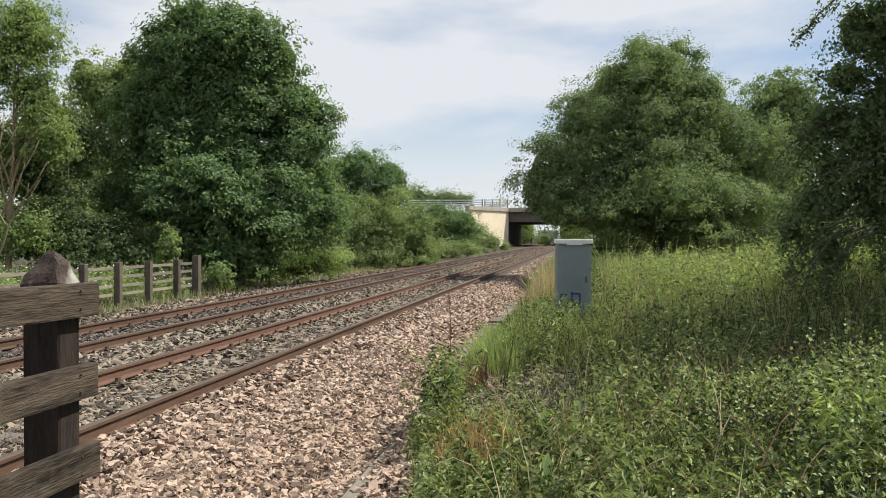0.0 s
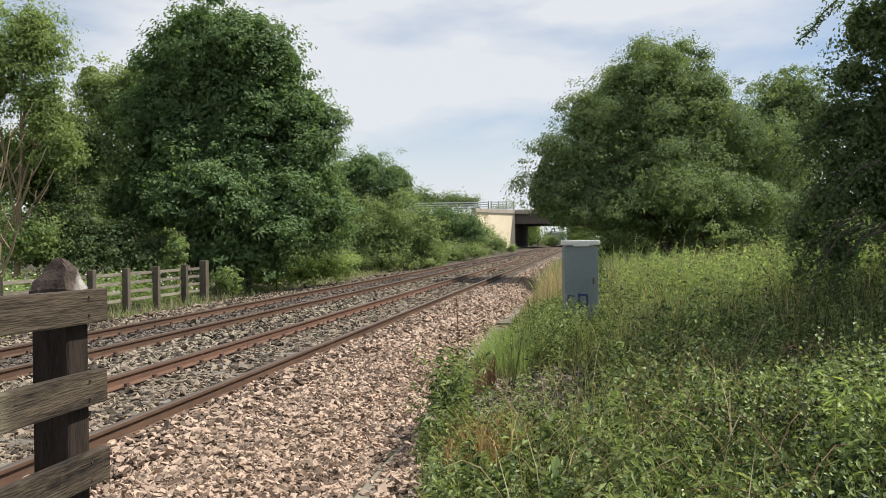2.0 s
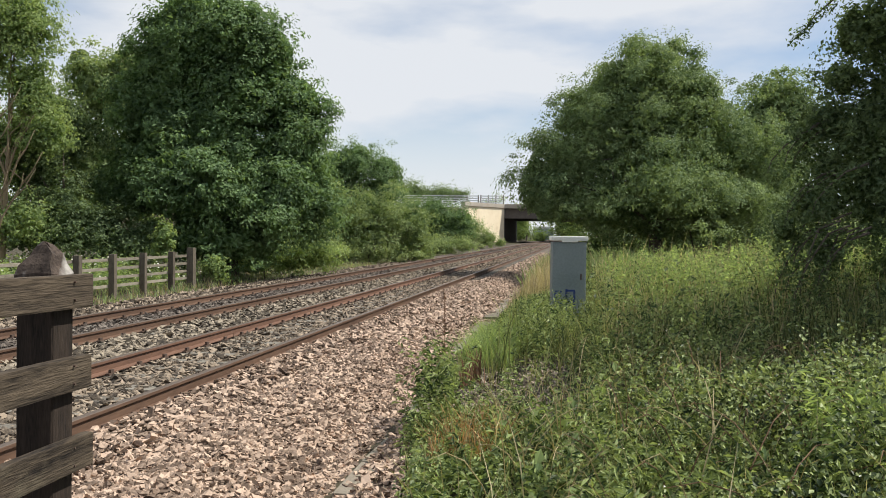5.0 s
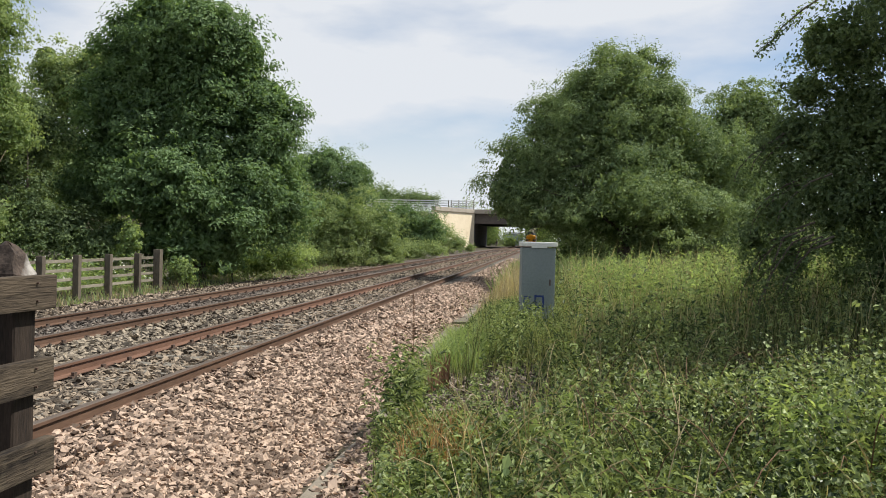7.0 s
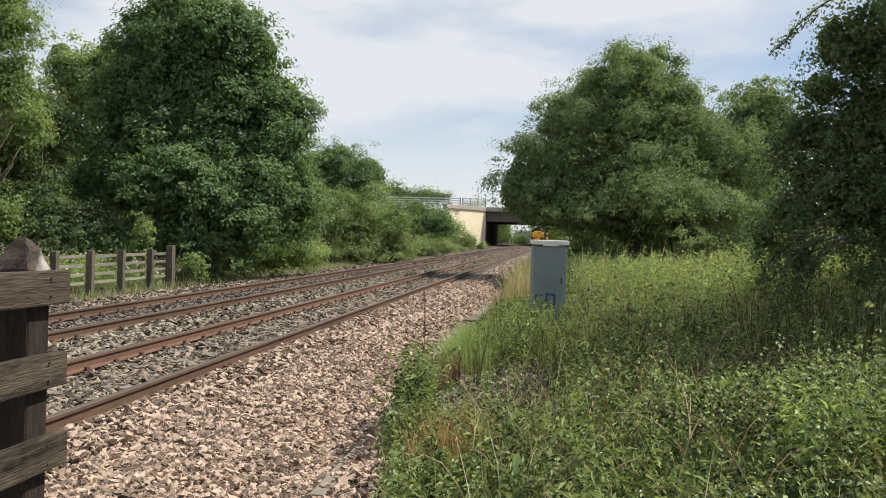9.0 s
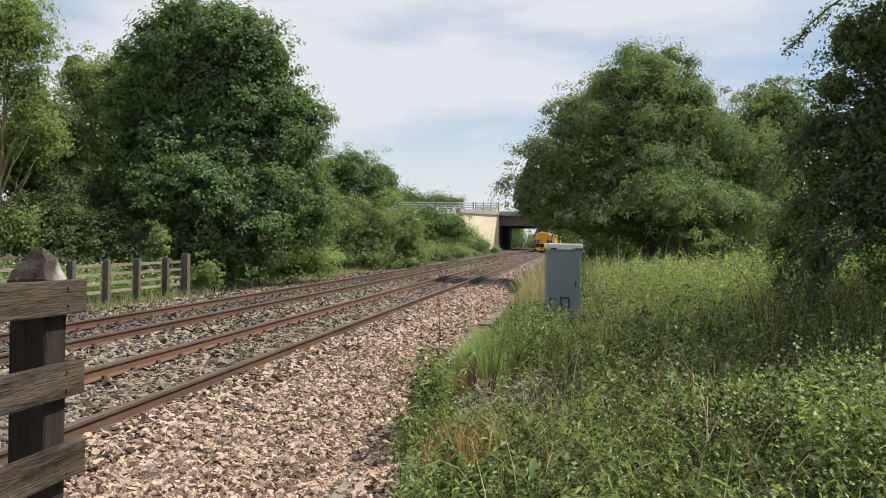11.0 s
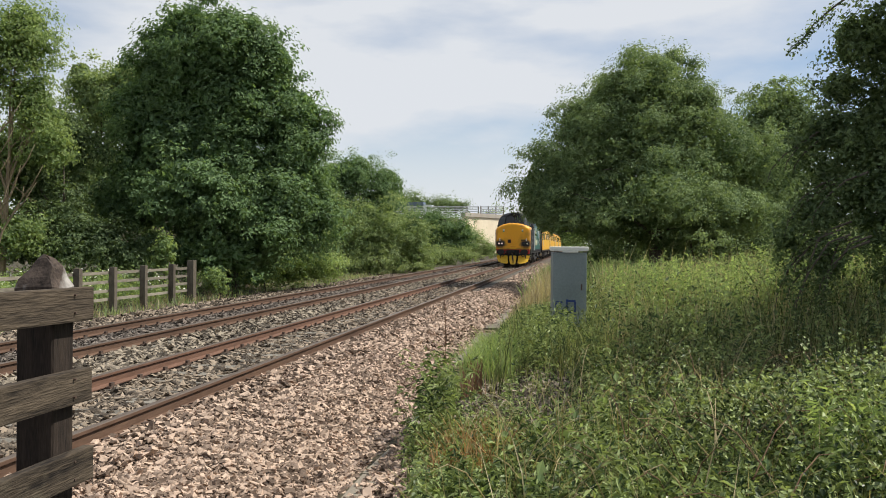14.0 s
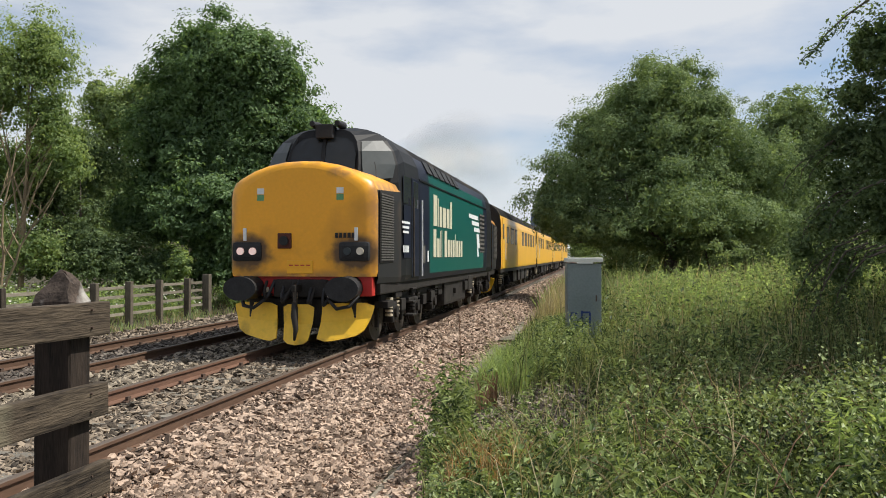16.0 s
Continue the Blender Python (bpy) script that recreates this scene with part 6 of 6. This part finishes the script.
def coach():
    c = tagged(empty("railway_coach"), "yellow railway coach with dark windows and grey roof, running", "railway coach", "coaches of the train")
    L = 19.9
    rings = [body_profile(y, 1.37, 1.05, 3.80, 2.90) for y in (0.0, 0.05, 5, 10, 15, L - 0.05, L)]
    bm, vs = loft(rings, False)
    bmesh.ops.recalc_face_normals(bm, faces=bm.faces[:])
    for r in (rings[0], rings[-1]):
        cap = bmesh.new()
        cap.faces.new([cap.verts.new(p) for p in r])
        part("end_wall", cap, P["black"], c, "black end wall")
    roof = split_by(bm, lambda f: f.calc_center_median().z > 3.18 and abs(f.normal.y) < 0.5)
    part("body", bm, P["coach_yellow"], c, "yellow body side")
    part("roof", roof, P["roof"], c)
    for y in (-0.12, L + 0.12):
        part("gangway", box((0, y, 2.25), (1.0, 0.3, 2.2), 0.04), P["black"], c)
    for sx in (-1, 1):
        for k in range(9):
            if k in (3,):
                continue
            w = part("window", box((sx * 1.372, 2.6 + 1.85 * k, 2.42), (0.014, 1.22 if k % 2 else 0.9, 0.62), 0.004), P["glass"], c)
            part("window_frame", box((sx * 1.376, 2.6 + 1.85 * k, 2.76), (0.012, 1.3 if k % 2 else 0.96, 0.05)), P["slate"], w)
        for y in (0.85, L - 0.85):
            d = part("door", box((sx * 1.371, y, 2.1), (0.012, 0.72, 1.95), 0.004), P["coach_yellow"], c)
            part("door_window", box((sx * 1.379, y, 2.55), (0.01, 0.42, 0.6)), P["glass"], d)
            part("handrail", cyl((sx * 1.41, y + 0.5, 1.9), 0.016, 0.9, "z", 8), P["white"], d)
        part("sole_bar", box((sx * 1.30, L / 2, 1.02), (0.10, L, 0.16), 0.01), P["under"], c)
        for y, ly in ((7.0, 1.6), (9.3, 1.2), (11.4, 1.9), (13.4, 0.9)):
            part("equipment_box", box((sx * 1.0, y, 0.68), (0.5, ly, 0.52), 0.03), P["under"], c)
        for y in (-0.35, L + 0.35):
            part("buffer", cyl((sx * 0.87, y, 1.05), 0.11, 0.6, "y", 12), P["black"], c)
    for y in (5.2, 10.0, 14.8):
        part("roof_vent", box((0, y, 3.83), (0.5, 0.7, 0.12), 0.03), P["roof"], c)
    for axles in ((2.0, 4.6), (L - 4.6, L - 2.0)):
        bogie(c, sum(axles) / 2, axles, 0.53)
        for a in axles:
            wheelset(a, 0.53, c)
    return c


loco = locomotive()
coaches = [coach()]
for i in range(3):
    coaches.append(copy_thing(coaches[0], pose(0, 0, 0)))


# ---- lorry on the road bridge ----
def lorry():
    t = tagged(empty("box_lorry"), "white-cabbed lorry with a blue-grey box body, driving over the bridge", "lorry")
    part("cargo_box", box((-6.6, 0, 2.15), (9.6, 2.45, 2.5), 0.04), surface("lorry_box", (0.10, 0.13, 0.18), (0.15, 0.185, 0.25), 0.6, 0.8, 10, 0.03), t, "blue-grey box body")
    part("chassis", box((-5.0, 0, 0.75), (12.0, 1.0, 0.28), 0.03), P["under"], t)
    bm = box((-0.95, 0, 1.75), (1.8, 2.35, 2.2), 0.12)
    part("cab", bm, P["white"], t, "white cab")
    part("windscreen", box((-0.06, 0, 2.15), (0.05, 2.0, 0.8), 0.01), P["glass"], t)
    for s in (-1, 1):
        part("side_window", box((-0.75, s * 1.18, 2.15), (0.8, 0.02, 0.65), 0.005), P["glass"], t)
        for x in (-1.1, -8.2, -9.4):
            part("wheel", cyl((x, s * 1.05, 0.48), 0.48, 0.3, "y", 18), P["black"], t)
    return t


lorry_ob = lorry()
lorry_ob.scale = (1.15, 1.15, 1.15)


# ---- far building seen under the bridge ----
far = tagged(empty("industrial_building", pose(-12.0, 288, float(ground_z(-12.0, 288)))), "far grey-blue metal-clad building beyond the bridge", "building")
clad = surface("cladding_blue_grey", (0.20, 0.25, 0.30), (0.30, 0.36, 0.42), 0.6, 0.4, 5, 0.05)
part("wall", box((0, 0, 2.0), (6.5, 8, 4.2), 0.05), clad, far)
part("roof", box((0, 0, 4.5), (6.9, 8.6, 0.9), 0.3), surface("roof_pale", (0.5, 0.52, 0.54), (0.66, 0.68, 0.70), 0.6, 0.5, 5, 0.05), far)
part("window", box((-1.4, -4.02, 2.2), (1.6, 0.06, 1.0)), P["glass"], far)


# ---- exhaust haze ----
def haze():
    m = bpy.data.materials.new("exhaust_haze")
    m.use_nodes = True
    n, l = m.node_tree.nodes, m.node_tree.links
    n.clear()
    out, mix, tr, df = n.new("ShaderNodeOutputMaterial"), n.new("ShaderNodeMixShader"), n.new("ShaderNodeBsdfTransparent"), n.new("ShaderNodeBsdfTranslucent")
    df.inputs["Color"].default_value = (0.66, 0.58, 0.46, 1)
    co, nz, xyz, flat, dist = n.new("ShaderNodeTexCoord"), n.new("ShaderNodeTexNoise"), n.new("ShaderNodeSeparateXYZ"), n.new("ShaderNodeCombineXYZ"), n.new("ShaderNodeVectorMath")
    nz.inputs["Scale"].default_value, nz.inputs["Detail"].default_value = 1.1, 4.0
    dist.operation = "LENGTH"
    thin, dens = n.new("ShaderNodeMapRange"), n.new("ShaderNodeMath")
    thin.interpolation_type = "SMOOTHSTEP"
    thin.inputs["From Min"].default_value, thin.inputs["From Max"].default_value = 0.95, 0.05
    thin.inputs["To Min"].default_value, thin.inputs["To Max"].default_value = 0.0, 0.34
    dens.operation = "MULTIPLY"
    l.new(co.outputs["Object"], xyz.inputs[0])
    l.new(xyz.outputs["X"], flat.inputs["X"])
    l.new(xyz.outputs["Z"], flat.inputs["Z"])
    l.new(flat.outputs[0], dist.inputs[0])
    l.new(dist.outputs["Value"], thin.inputs["Value"])
    l.new(co.outputs["Object"], nz.inputs["Vector"])
    l.new(thin.outputs["Result"], dens.inputs[0])
    l.new(nz.outputs["Fac"], dens.inputs[1])
    l.new(dens.outputs[0], mix.inputs["Fac"])
    l.new(tr.outputs[0], mix.inputs[1])
    l.new(df.outputs[0], mix.inputs[2])
    l.new(mix.outputs[0], out.inputs["Surface"])
    h = tagged(empty("exhaust_smoke"), "thin tan exhaust haze trailing over the locomotive roof", "smoke")
    for x, y, z, r in ((0.1, 10.4, 4.35, 1.0), (0.35, 12.4, 4.7, 1.4), (0.7, 15.0, 5.0, 1.9)):
        bm = bmesh.new()
        bmesh.ops.create_icosphere(bm, subdivisions=4, radius=1.0)
        p = part("puff", bm, m, h, smooth=True)
        p.location, p.scale, p.visible_shadow = (x, y, z), (r, 1.9 * r, 0.85 * r), False
    return h


smoke = haze()

SPEED = 24.2  # metres a second


def motions():
    times = [0.5 * i for i in range(33)]
    front = lambda t: 13.3 + SPEED * (16.0 - t)
    walk(loco, [(t, pose(TRACK_X[0], front(t), 0)) for t in times])
    walk(smoke, [(t, pose(TRACK_X[0], front(t), 0)) for t in times])
    for i, c in enumerate(coaches):
        walk(c, [(t, pose(TRACK_X[0], front(t) + 18.35 + 20.75 * i, 0)) for t in times])
    frames = [i / FPS for i in range(481)]
    for w, y in LOCO_WHEELS:
        walk(w, [(t, pose(0, y, 0.57, math.degrees(SPEED * t / 0.57))) for t in frames])
    for c in coaches:
        for w in c.children:
            if w.name.startswith("wheelset"):
                y = w.location.y
                walk(w, [(t, pose(0, y, 0.53, math.degrees(SPEED * t / 0.53))) for t in frames])
    walk(lorry_ob, [(t, pose(-25.6 + 16.4 * (t - 14.5), 191.5, 7.45)) for t in times])


motions()
